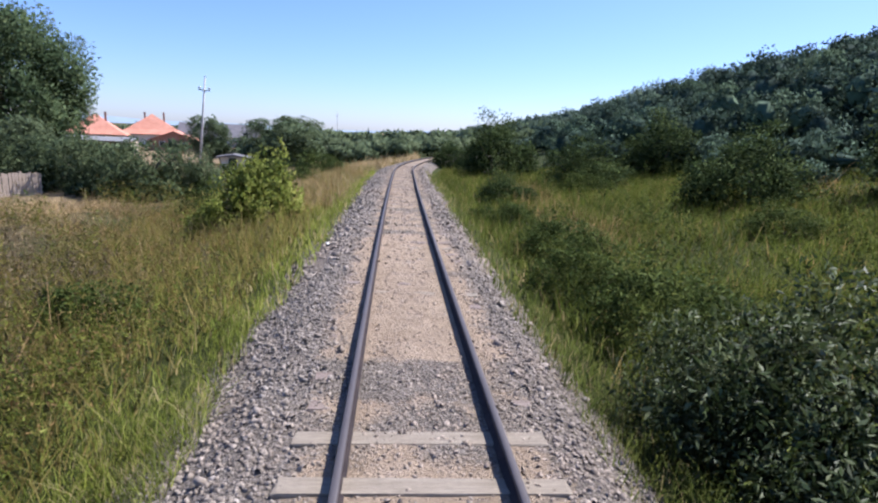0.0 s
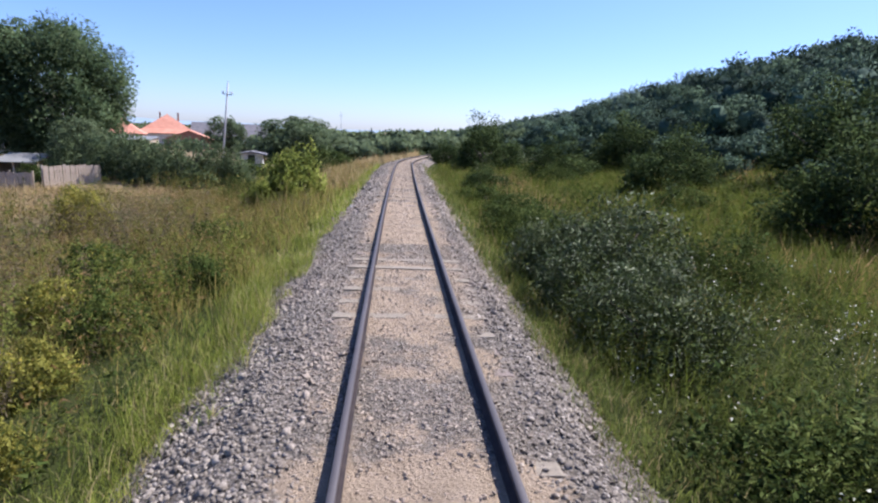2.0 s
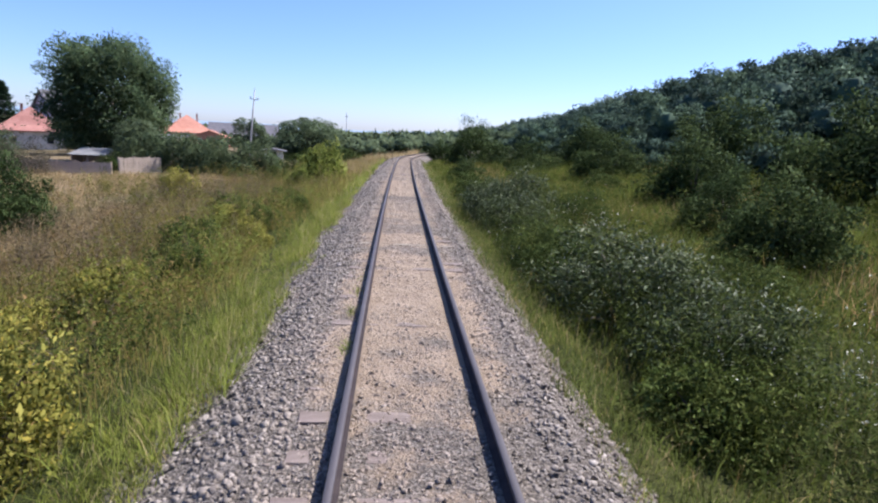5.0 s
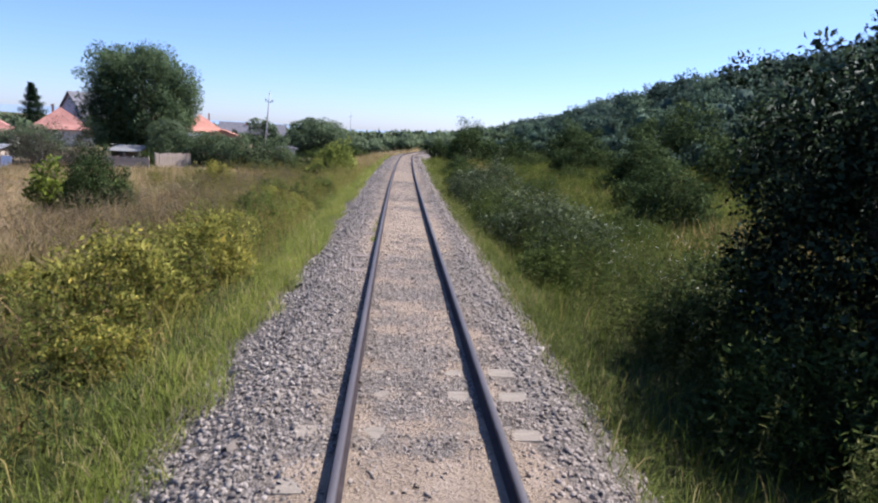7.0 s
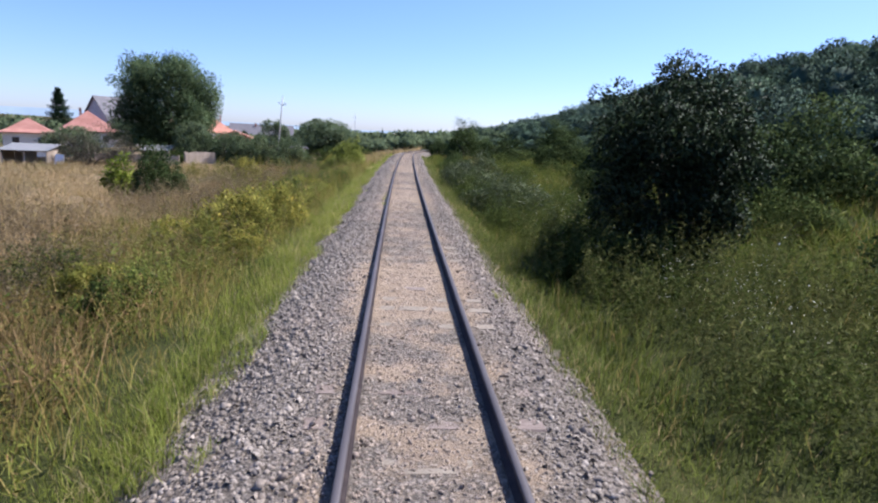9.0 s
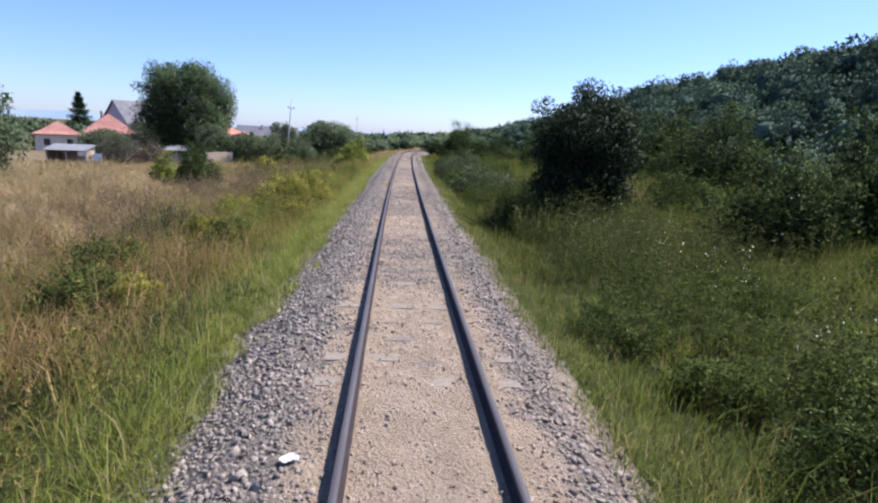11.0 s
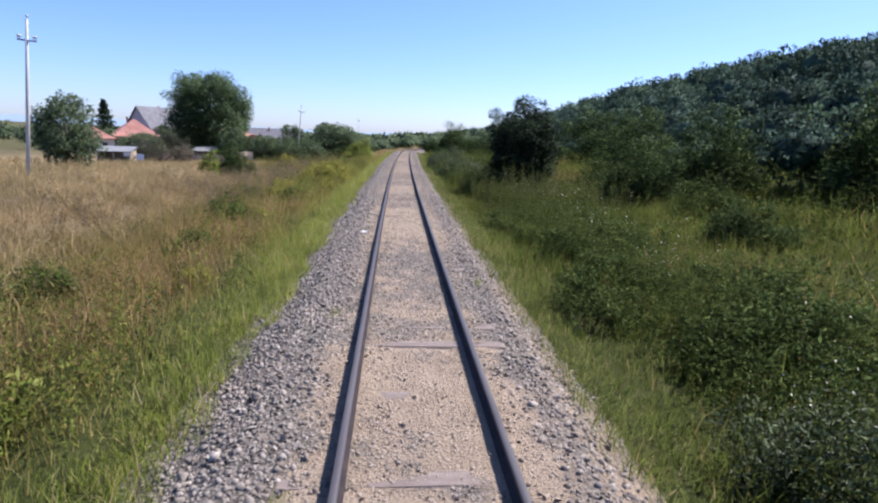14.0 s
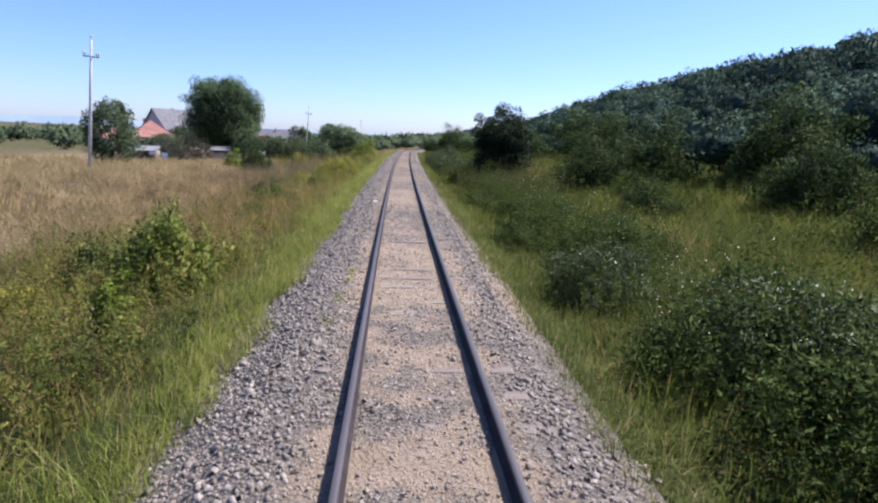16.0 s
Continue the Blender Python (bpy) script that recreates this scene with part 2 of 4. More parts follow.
def np_mesh(name, verts, faces, smooth=False):
    """A mesh out of arrays of points and of equal-sided faces."""
    me = bpy.data.meshes.new(name)
    verts = np.ascontiguousarray(verts, dtype=np.float32)
    faces = np.ascontiguousarray(faces, dtype=np.int32)
    k = faces.shape[1]
    me.vertices.add(len(verts))
    me.vertices.foreach_set("co", verts.ravel())
    me.loops.add(faces.size)
    me.loops.foreach_set("vertex_index", faces.ravel())
    me.polygons.add(len(faces))
    me.polygons.foreach_set("loop_start", np.arange(0, faces.size, k, dtype=np.int32))
    me.polygons.foreach_set("loop_total", np.full(len(faces), k, dtype=np.int32))
    if smooth:
        me.polygons.foreach_set("use_smooth", np.ones(len(faces), dtype=bool))
    me.update(calc_edges=True)
    me.validate()
    return me


def leaf_mesh(name, V, F, N):
    """Leaves shaded softly, after the rounding of their clumps."""
    me = np_mesh(name, V, F, True)
    N = N / np.linalg.norm(N, axis=1)[:, None]
    me.attributes.new("custom_normal", "FLOAT_VECTOR", "POINT").data.foreach_set("vector", N.astype(np.float32).ravel())
    return me


def box(bm, x0, y0, z0, x1, y1, z1, m=None):
    vs = [bm.verts.new((x, y, z)) for z in (z0, z1) for x, y in ((x0, y0), (x1, y0), (x1, y1), (x0, y1))]
    for f in ((0, 3, 2, 1), (4, 5, 6, 7), (0, 1, 5, 4), (1, 2, 6, 5), (2, 3, 7, 6), (3, 0, 4, 7)):
        bm.faces.new([vs[i] for i in f])
    if m is not None:
        bmesh.ops.transform(bm, matrix=m, verts=vs)
    return vs


def tube(bm, points, radii, sides=7):
    """A tapered limb through the points."""
    rings = []
    for i, (p, r) in enumerate(zip(points, radii)):
        p = Vector(p)
        d = (Vector(points[min(i + 1, len(points) - 1)]) - Vector(points[max(i - 1, 0)])).normalized()
        u = d.orthogonal().normalized()
        v = d.cross(u)
        rings.append([bm.verts.new(p + r * (u * math.cos(a) + v * math.sin(a))) for a in [2 * math.pi * k / sides for k in range(sides)]])
    for a, b in zip(rings, rings[1:]):
        for k in range(sides):
            f = bm.faces.new((a[k], a[(k + 1) % sides], b[(k + 1) % sides], b[k]))
            f.smooth = True
    bm.faces.new(list(reversed(rings[0])))
    bm.faces.new(rings[-1])


def thing(name, label, category, place, group="", kind=""):
    ob = new(name)
    ob.matrix_world = place
    return tagged(ob, label, category, group, kind)


def waves(x, y, scale, seed):
    """Smooth uneven field between about -1 and 1."""
    r = np.random.default_rng(seed)
    out = np.zeros(np.broadcast(x, y).shape)
    for k in range(7):
        a, ph = r.uniform(0, 2 * np.pi, 2)
        f = r.uniform(0.6, 2.2) / scale
        out = out + np.sin((x * np.cos(a) + y * np.sin(a)) * f * 2 * np.pi / 2 + ph)
    return out / 3.2


# ------------------------------------------------------------ the lie of the land
def track_x(y):
    y = np.asarray(y, dtype=float)
    u = np.minimum(y, 45.0) / 50
    v = np.maximum(y - 45.0, 0)
    w = np.minimum(v, 75.0)
    return 0.516 * u ** 2 + 0.039 * u ** 3 + 0.0205 * v + 0.0042 * w ** 2 + np.maximum(v - 75, 0) * 0.63


def track_z(y):
    u = np.clip(y, -80, 60) / 50
    return -0.118 * u ** 2 - 0.013 * u ** 3


def ground_z(x, y):
    x, y = np.asarray(x, dtype=float), np.asarray(y, dtype=float)
    d = x - track_x(np.minimum(y, 80))
    left = np.interp(d, [-900, -120, -40, -20, -12, -8, -4.5, -2.9, -2.0], [-3.2, -3.0, -2.7, -2.5, -2.35, -1.6, -0.95, -0.7, -0.75])
    right = np.interp(d, [1.6, 2.3, 3.2, 5, 9, 14, 20], [-0.6, -0.72, -0.88, -0.95, -0.8, -0.55, -0.3])
    hill = np.interp(x, [14, 20, 35, 47, 55, 75, 92, 110, 160, 300, 700], [0, 0.5, 2.8, 6.4, 9.1, 13.9, 17.2, 20.0, 22.6, 20, 8]) * np.interp(y, [-120, -60, 0, 60, 110, 190, 300, 520], [0.8, 1.02, 1.05, 1.1, 1.09, 0.68, 0.34, 0.1])
    z = np.where(d < 0, left, np.where(d < 1.6, -0.6, right + hill))
    bank = np.interp(x, [-50, -42, -19, -13.5], [0, 1, 1, 0]) * np.interp(y, [-46, -32, -3, 3, 12, 22], [0, 1, 1, -0.6, -0.5, 0])
    z = z + bank * (1.0 + 0.38 * waves(x, y, 6, 6) + 0.2 * waves(x, y, 2.6, 7))
    far = np.clip((y - 500) / 900, 0, 1) ** 2 * (3 + 1.5 * np.sin(x / 210 + 0.6)) * np.interp(x, [-900, 100, 900], [1.15, 1, 0.6])
    lumps = waves(x, y, 9, 3) * np.interp(np.abs(d), [2.5, 6, 30], [0.0, 0.07, 0.16]) + waves(x, y, 2.2, 4) * np.interp(np.abs(d), [2.3, 4, 9], [0.0, 0.03, 0.05])
    return z + track_z(y) + far + lumps


def grid(xs, ys, zfun):
    X, Y = np.meshgrid(xs, ys)
    V = np.stack([X, Y, zfun(X, Y)], -1).reshape(-1, 3)
    nx, ny = len(xs), len(ys)
    i = (np.arange(ny - 1)[:, None] * nx + np.arange(nx - 1)[None]).ravel()
    return V, np.stack([i, i + 1, i + nx + 1, i + nx], 1)


def spread(a, b, n, power=2.5):
    u = np.linspace(0, 1, n)
    return a + (b - a) * u ** power


xs = np.concatenate([-spread(32, 1800, 34)[::-1], np.arange(-31.5, 31.6, 0.5), spread(32, 1800, 34)])
ys = np.concatenate([-spread(81, 700, 14)[::-1], np.arange(-80, 90, 0.7), spread(90, 2600, 60)])
V, F = grid(xs, ys, ground_z)
ground_mesh = np_mesh("ground", V, F, True)
gd = V[:, 0] - track_x(np.minimum(V[:, 1], 80))
dry = np.interp(gd + 1.5 * waves(V[:, 0], V[:, 1], 5, 36) + np.interp(V[:, 1], [-46, -38, -1, 5], [4, 0, 0, 7]), [-70, -45, -14, -8], [0.3, 1, 1, 0])
woody = np.interp(V[:, 0] + 4 * waves(V[:, 0], V[:, 1], 12, 37), [20, 27], [0, 1])
ground_mesh.attributes.new("dry", "FLOAT", "POINT").data.foreach_set("value", dry.astype(np.float32))
ground_mesh.attributes.new("wood", "FLOAT", "POINT").data.foreach_set("value", woody.astype(np.float32))
tagged(part("ground", ground_mesh, M_SOIL, None), "uneven grassy ground of fields, embankment and wooded hill", "ground", kind="structure")


bx = np.linspace(-2400, 1400, 160)
V = np.concatenate([np.stack([bx, 1350 + 0 * bx, -20 + 0 * bx], 1), np.stack([bx, 1400 + 0 * bx, 7 + 3 * np.sin(bx / 190 + 0.4) + 2 * np.sin(bx / 71) - np.minimum(bx + 100, 0) * 0.012], 1)])
k = np.arange(len(bx) - 1)
# Aerial haze is painted as pale blue colour and a weak emission.
m, n, l, b = material("far hills with painted haze", 1.0, 0, 0)
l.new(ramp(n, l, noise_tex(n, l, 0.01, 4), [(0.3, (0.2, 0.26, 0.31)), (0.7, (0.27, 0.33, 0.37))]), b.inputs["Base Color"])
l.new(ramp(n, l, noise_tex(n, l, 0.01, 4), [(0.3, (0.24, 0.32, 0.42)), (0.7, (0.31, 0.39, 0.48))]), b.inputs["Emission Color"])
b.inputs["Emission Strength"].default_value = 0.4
tagged(part("backdrop", np_mesh("backdrop", V, np.stack([k, k + 1, k + 1 + len(bx), k + len(bx)], 1), True), m, None), "low hills on the horizon, blue-grey haze painted on and faintly glowing", "hills", kind="structure")


# ------------------------------------------------------------ ballast, sleepers, rails
def dirt(x, y):
    """How much sandy dirt lies over the stones, 0 to 1."""
    d = x - track_x(y)
    along = np.interp(y, [-60, -57, -54, -52.5, -48.5, -47, -45, -41, -39, -32.5, -31.5, -27.5, -26.5, -23, -22, -14.5, -12.5, -7, -6.2, -5.2, -4.8, -3.5, -3, 0.3, 1, 4.8, 5.2, 6.8, 7.3, 15, 17, 30], [0.45, 0.4, 0.3, 0.75, 0.7, 0.5, 0.25, 0.2, 0.85, 0.8, 0.3, 0.2, 0.75, 0.8, 0.25, 0.2, 0.75, 0.85, 0.35, 0.35, 0.75, 0.8, 0.25, 0.35, 0.65, 0.55, 0.15, 0.2, 0.9, 0.9, 0.4, 0.5])
    m = along + 0.22 * waves(x * 0.6, y, 1.7, 11) + 0.25 * waves(x, y, 0.6, 12)
    m = m * np.interp(np.abs(d), [0, 0.85, 1.05, 1.35, 1.5], [1.0, 0.95, 0.75, 0.25, 0.0]) + 0.45 * np.interp(d, [1.3, 1.7, 2.1, 2.4], [0, 1, 1, 0.4]) * np.interp(y, [-60, -54, -51, -42, -30, 5, 15, 25], [0.1, 0.2, 1, 0.6, 0, 0, 0.5, 0]) + 0.3 * np.interp(np.abs(d), [1.5, 2.0], [0, 1]) * np.clip(waves(x, y, 6, 16), 0, 1)
    return np.clip(m, 0, 1)


# Sleepers that lie bare, and those that show pale beside the rails only.
BARE = [5.03, 4.25, 3.35, 2.55, 1.72, 0.92, -6.93, -7.56, -24.93, -47.28, -51.25, -51.9, -52.9, -53.6, -54.38]
SCOURED = [-20.85, -21.5, -22.35, -25.6, -26.15, -27.0, -52.9]


def scour(d, y):
    """Hollows in the bed beside the rails, where the ends of some sleepers lie open, 0 to 1."""
    s = 0.0
    for q in SCOURED:
        s = s + np.exp(-((y - q) / 0.11) ** 2) * (np.exp(-((d - 0.5) / 0.12) ** 2) + np.exp(-((d - 1.06) / 0.11) ** 2) + np.exp(-((d + 0.46) / 0.1) ** 2))
    return s


def bed_z(x, y):
    d = x - track_x(y)
    z = np.interp(d, [-2.95, -2.45, -1.75, -0.9, 0.9, 1.55, 1.95, 2.4], [-0.72, -0.5, -0.21, -0.172, -0.172, -0.21, -0.42, -0.66])
    return z - 0.03 * scour(d, y) + track_z(y) + (0.012 * waves(x, y, 0.7, 13) + 0.015 * waves(x, y, 2.5, 14)) * np.interp(np.abs(np.abs(d) - 0.7525), [0.12, 0.3], [0.15, 1])


def bed_material():
    m, n, l, b = material("sandy ballast bed", 0.95, 0, 0.2)
    at = n.new("ShaderNodeAttribute")
    at.attribute_name = "dirt"
    sand = ramp(n, l, noise_tex(n, l, 3, 6, 0.7), [(0.25, (0.235, 0.177, 0.118)), (0.55, (0.335, 0.258, 0.178)), (0.8, (0.42, 0.332, 0.242))])
    geo = n.new("ShaderNodeNewGeometry")
    cell = n.new("ShaderNodeTexVoronoi")
    cell.inputs["Scale"].default_value = 26
    l.new(geo.outputs["Position"], cell.inputs["Vector"])
    tone = n.new("ShaderNodeSeparateColor")
    l.new(cell.outputs["Color"], tone.inputs[0])
    grit = ramp(n, l, tone.outputs[0], [(0.0, (0.11, 0.094, 0.076)), (0.5, (0.205, 0.178, 0.146)), (1.0, (0.31, 0.272, 0.226))])
    # Shade between the drawn stones, painted by darkening towards the cell edges.
    gap_shade = ramp(n, l, cell.outputs["Distance"], [(0.35, (1, 1, 1)), (0.75, (0.5, 0.5, 0.5))])
    grit = mix(n, l, 1.0, grit, gap_shade, "MULTIPLY")
    speck = noise_tex(n, l, 9, 4, 0.75)
    add = n.new("ShaderNodeMath")
    add.operation = "ADD"
    l.new(at.outputs["Fac"], add.inputs[0])
    l.new(speck, add.inputs[1])
    cover = ramp(n, l, add.outputs[0], [(0.7, (0.06, 0.06, 0.06)), (1.15, (1, 1, 1))])
    c = mix(n, l, cover, grit, sand)
    fine = noise_tex(n, l, 60, 4, 0.8)
    c = mix(n, l, 1.0, c, ramp(n, l, fine, [(0.3, (0.75, 0.75, 0.75)), (0.7, (1.15, 1.15, 1.15))]), "MULTIPLY")
    l.new(c, b.inputs["Base Color"])
    lift = n.new("ShaderNodeMath")
    lift.operation = "SUBTRACT"
    l.new(fine, lift.inputs[0])
    l.new(cell.outputs["Distance"], lift.inputs[1])
    bump(n, l, lift.outputs[0], b, 0.8, 0.03)
    return m


ds = np.arange(-2.95, 2.41, 0.12)
yb = np.concatenate([np.arange(-78, 30, 0.12), np.arange(30, 118, 0.5)])
D, Y = np.meshgrid(ds, yb)
X = D + track_x(Y)
V = np.stack([X, Y, bed_z(X, Y)], -1).reshape(-1, 3)
i = (np.arange(len(yb) - 1)[:, None] * len(ds) + np.arange(len(ds) - 1)[None]).ravel()
bed_mesh = np_mesh("ballast_bed", V, np.stack([i, i + 1, i + len(ds) + 1, i + len(ds)], 1), True)
bed_mesh.attributes.new("dirt", "FLOAT", "POINT").data.foreach_set("value", dirt(V[:, 0], V[:, 1]).astype(np.float32))
bed = tagged(part("ballast_bed", bed_mesh, bed_material(), None), "grey crushed stone ballast bed with sandy dirt between the rails", "ballast", kind="structure")


def stone_material():
    m, n, l, b = material("crushed ballast stone", 0.9, 0, 0.25)
    geo = n.new("ShaderNodeNewGeometry")
    c = ramp(n, l, geo.outputs["Random Per Island"], [(0.0, (0.145, 0.123, 0.099)), (0.45, (0.228, 0.197, 0.16)), (0.9, (0.292, 0.254, 0.208)), (1.0, (0.385, 0.34, 0.284))])
    at = n.new("ShaderNodeAttribute")
    at.attribute_name = "dust"
    c = mix(n, l, at.outputs["Fac"], c, (0.35, 0.275, 0.21))
    grain = noise_tex(n, l, 45, 3, 0.7)
    c = mix(n, l, 1.0, c, ramp(n, l, grain, [(0.3, (0.75, 0.75, 0.75)), (0.7, (1.2, 1.2, 1.2))]), "MULTIPLY")
    l.new(c, b.inputs["Base Color"])
    bump(n, l, grain, b, 0.5, 0.01)
    return m


def stones(y0, y1, count, size, seed, d0=-2.95, d1=2.45, cover=0.6):
    r = np.random.default_rng(seed)
    y = r.uniform(y0, y1, count)
    d = r.uniform(d0, d1, count)
    x = d + track_x(y)
    edge = np.interp(d + 0.2 * waves(x, y, 1.1, 17) + 0.12 * waves(x, y, 0.4, 18), [-2.95, -2.45, 1.85, 2.3], [0.1, 1, 1, 0.08])
    rail = np.abs(np.abs(d) - 0.7525) > 0.085
    keep = (r.uniform(0, 1, count) > dirt(x, y) * cover) & (r.uniform(0, 1, count) < edge) & rail & (scour(d, y) < 0.3)
    x, y, d = x[keep], y[keep], d[keep]
    n = len(x)
    s = size * r.lognormal(0, 0.28, n) * np.interp(np.abs(d), [0.6, 0.9, 1.4], [0.8, 0.86, 1.08])
    corner = np.array([(-1, -1, -1), (1, -1, -1), (1, 1, -1), (-1, 1, -1), (-1, -1, 1), (1, -1, 1), (1, 1, 1), (-1, 1, 1)], float)
    c = corner[None] * r.uniform(0.55, 1.1, (n, 8, 3)) * (s[:, None] * np.stack([r.uniform(0.6, 1.1, n), r.uniform(0.45, 0.9, n), r.uniform(0.35, 0.7, n)], 1))[:, None]
    q = r.normal(size=(n, 4)) * np.array([1, 0.55, 0.55, 1])
    q /= np.linalg.norm(q, axis=1)[:, None]
    w, a, b, g = q.T
    R = np.stack([1 - 2 * (b * b + g * g), 2 * (a * b - w * g), 2 * (a * g + w * b), 2 * (a * b + w * g), 1 - 2 * (a * a + g * g), 2 * (b * g - w * a), 2 * (a * g - w * b), 2 * (b * g + w * a), 1 - 2 * (a * a + b * b)], 1).reshape(n, 3, 3)
    c = np.einsum("nij,nkj->nki", R, c)
    z = bed_z(x, y) + s * r.uniform(-0.3, 0.32, n) - 0.005 * (np.abs(d) < 1.2)
    c += np.stack([x, y, z], 1)[:, None]
    block = np.array([(4, 5, 6), (4, 6, 7), (0, 1, 5), (0, 5, 4), (1, 2, 6), (1, 6, 5), (2, 3, 7), (2, 7, 6), (3, 0, 4), (3, 4, 7)])
    shard = np.array([(4, 5, 6), (0, 1, 5), (0, 5, 4), (1, 2, 6), (1, 6, 5), (2, 0, 4), (2, 4, 6)])
    first = 8 * np.arange(n)[:, None, None]
    small = np.abs(d) < 1.15
    F = np.concatenate([(block[None] + first[~small]).reshape(-1, 3), (shard[None] + first[small]).reshape(-1, 3)])
    dust = np.clip(np.interp(np.abs(d), [0.6, 1.1, 1.5], [0.75, 0.55, 0.04]) * (0.35 + 0.75 * dirt(x, y)) + 0.2 * waves(x, y, 1.6, 15) + 0.5 * dirt(x, y) * (np.abs(d) > 1.3), 0, 0.78)
    return c.reshape(-1, 3), F, np.repeat(dust, 8)


M_STONE = stone_material()
groups = [stones(-59, -20, 76000, 0.0245, 21, cover=0.75), stones(-20, 12, 62000, 0.0245, 22, cover=0.75), stones(12, 55, 11000, 0.05, 23), stones(-77, -59, 3000, 0.05, 24), stones(-59, 12, 74000, 0.0245, 25, -1.15, 1.15, 0.9)]
off, vv, ff, du = 0, [], [], []
for v, f, q in groups:
    vv.append(v), ff.append(f + off), du.append(q)
    off += len(v)
stone_mesh = np_mesh("ballast_stones", np.concatenate(vv), np.concatenate(ff))
stone_mesh.attributes.new("dust", "FLOAT", "POINT").data.foreach_set("value", np.concatenate(du).astype(np.float32))
tagged(part("ballast_stones", stone_mesh, M_STONE, bed), "loose angular grey ballast stones", kind="stuff")

track = thing("railway_track", "single standard-gauge railway track with worn dark rails on old sleepers", "railway track", pose(0, 0, 0))


def rail_mesh(side):
    """Flat-bottomed rail swept along the line."""
    prof = [(-0.066, -0.172), (0.066, -0.172), (0.066, -0.160), (0.012, -0.142), (0.010, -0.045), (0.035, -0.036), (0.036, -0.010), (0.026, 0.0), (-0.026, 0.0), (-0.036, -0.010), (-0.035, -0.036), (-0.010, -0.045), (-0.012, -0.142), (-0.066, -0.160)]
    yr = np.concatenate([np.arange(-80, 40, 2.0), np.arange(40, 118, 1.0)])
    k = len(prof)
    vs = []
    for y in yr:
        slope = float(track_x(y + 0.5) - track_x(y - 0.5))
        nx, ny = 1 / math.hypot(1, slope), -slope / math.hypot(1, slope)
        for a, b in prof:
            o = side * 0.7525 + a
            vs.append((float(track_x(y)) + nx * o, y + ny * o, float(track_z(y)) + b))
    fs, heads = [], []
    for j in range(len(yr) - 1):
        for q in range(k):
            fs.append((j * k + q, j * k + (q + 1) % k, (j + 1) * k + (q + 1) % k, (j + 1) * k + q))
            heads.append(1 if 5 <= q <= 9 else 0)
    me = np_mesh("rail", np.array(vs), np.array(fs))
    me.materials.append(M_RUST)
    me.materials.append(M_HEAD)
    me.polygons.foreach_set("material_index", np.array(heads, dtype=np.int32))
    return me


for side in (-1, 1):
    part("rail", rail_mesh(side), None, track, "dark rusty steel rail with a dull worn head")


# ------------------------------------------------------------ grass
def blades(x, y, height, width, seed, lean=0.45, far=False):
    """Bent tapered blades rooted on the ground, plain tapered ones where they are far."""
    r = np.random.default_rng(seed)
    n = len(x)
    z = np.maximum(ground_z(x, y), np.where(np.abs(x - track_x(y)) < 2.9, bed_z(x, y), -99)) - 0.02
    h = height * r.lognormal(-0.05, 0.3, n) * np.clip(1 + 0.35 * waves(x, y, 0.9, 71) + 0.25 * waves(x, y, 3.5, 72), 0.4, 1.7)
    a = r.uniform(0, 2 * np.pi, n)
    side = np.stack([np.cos(a), np.sin(a), np.zeros(n)], 1) * (width * r.uniform(0.6, 1.3, n))[:, None]
    b = r.uniform(0, 2 * np.pi, n)
    tilt = np.stack([np.cos(b), np.sin(b), np.zeros(n)], 1) * (h * lean * np.abs(r.normal(0.7, 0.5, n)))[:, None]
    root = np.stack([x, y, z], 1)
    up = np.stack([np.zeros(n), np.zeros(n), h], 1)
    mid = root + up * 0.55 + tilt * 0.3
    top = root + up * r.uniform(0.85, 1.0, n)[:, None] + tilt
    V = np.stack([root - side, root + side, mid + side * 0.75, mid - side * 0.75, top], 1).reshape(-1, 3)
    N = r.normal(size=(n, 3)) * 0.38 + np.array([0, 0, 0.75])
    if far:
        return np.stack([root - side, root + side, top], 1).reshape(-1, 3), 3 * np.arange(n)[:, None] + np.array([[0, 1, 2]]), np.repeat(N, 3, 0)
    o = 5 * np.arange(n)[:, None]
    F = np.concatenate([np.array([[0, 1, 2]]) + o, np.array([[0, 2, 3]]) + o, np.array([[3, 2, 4]]) + o])
    return V, F, np.repeat(N, 5, 0)


def green_stretch(y):
    """How green the embankment slope is along the line; a stretch of it is brown."""
    return np.interp(y, [-48, -44, -27, -22], [1, 0.25, 0.2, 1])


def sow(d0, d1, y0, y1, per, seed, patch=None):
    r = np.random.default_rng(seed)
    n = int(abs(d1 - d0) * (y1 - y0) * per)
    d, y = r.uniform(d0, d1, n), r.uniform(y0, y1, n)
    x = d + track_x(np.minimum(y, 80))
    far = np.abs(d - (d0 if abs(d0) > abs(d1) else d1))
    keep = r.uniform(0, 1, n) < np.clip(np.minimum(np.minimum(y - y0, y1 - y) / 7, far / (0.22 * abs(d1 - d0))) + 0.45 + 0.35 * waves(x, y, 3, 79), 0.12, 1)
    if patch is not None:
        keep &= r.uniform(0, 1, n) < patch(x, y, d)
    return x[keep], y[keep]


def grass(name, label, mat, pieces):
    off, vv, ff, nn = 0, [], [], []
    for v, f, q in pieces:
        vv.append(v), ff.append(f + off), nn.append(q)
        off += len(v)
    return tagged(part(name, leaf_mesh(name, np.concatenate(vv), np.concatenate(ff), np.concatenate(nn)), mat, None), label, "grass", kind="stuff")


def verge_left(x, y, d):
    return np.clip(np.interp(d + 0.25 * waves(x, y, 1.8, 31) + 0.16 * waves(x, y, 0.6, 40), [-5.5, -4.3, -3.5, -2.8, -2.5, -2.3], [0.04, 0.12, 0.7, 1, 0.8, 0]), 0, 1)


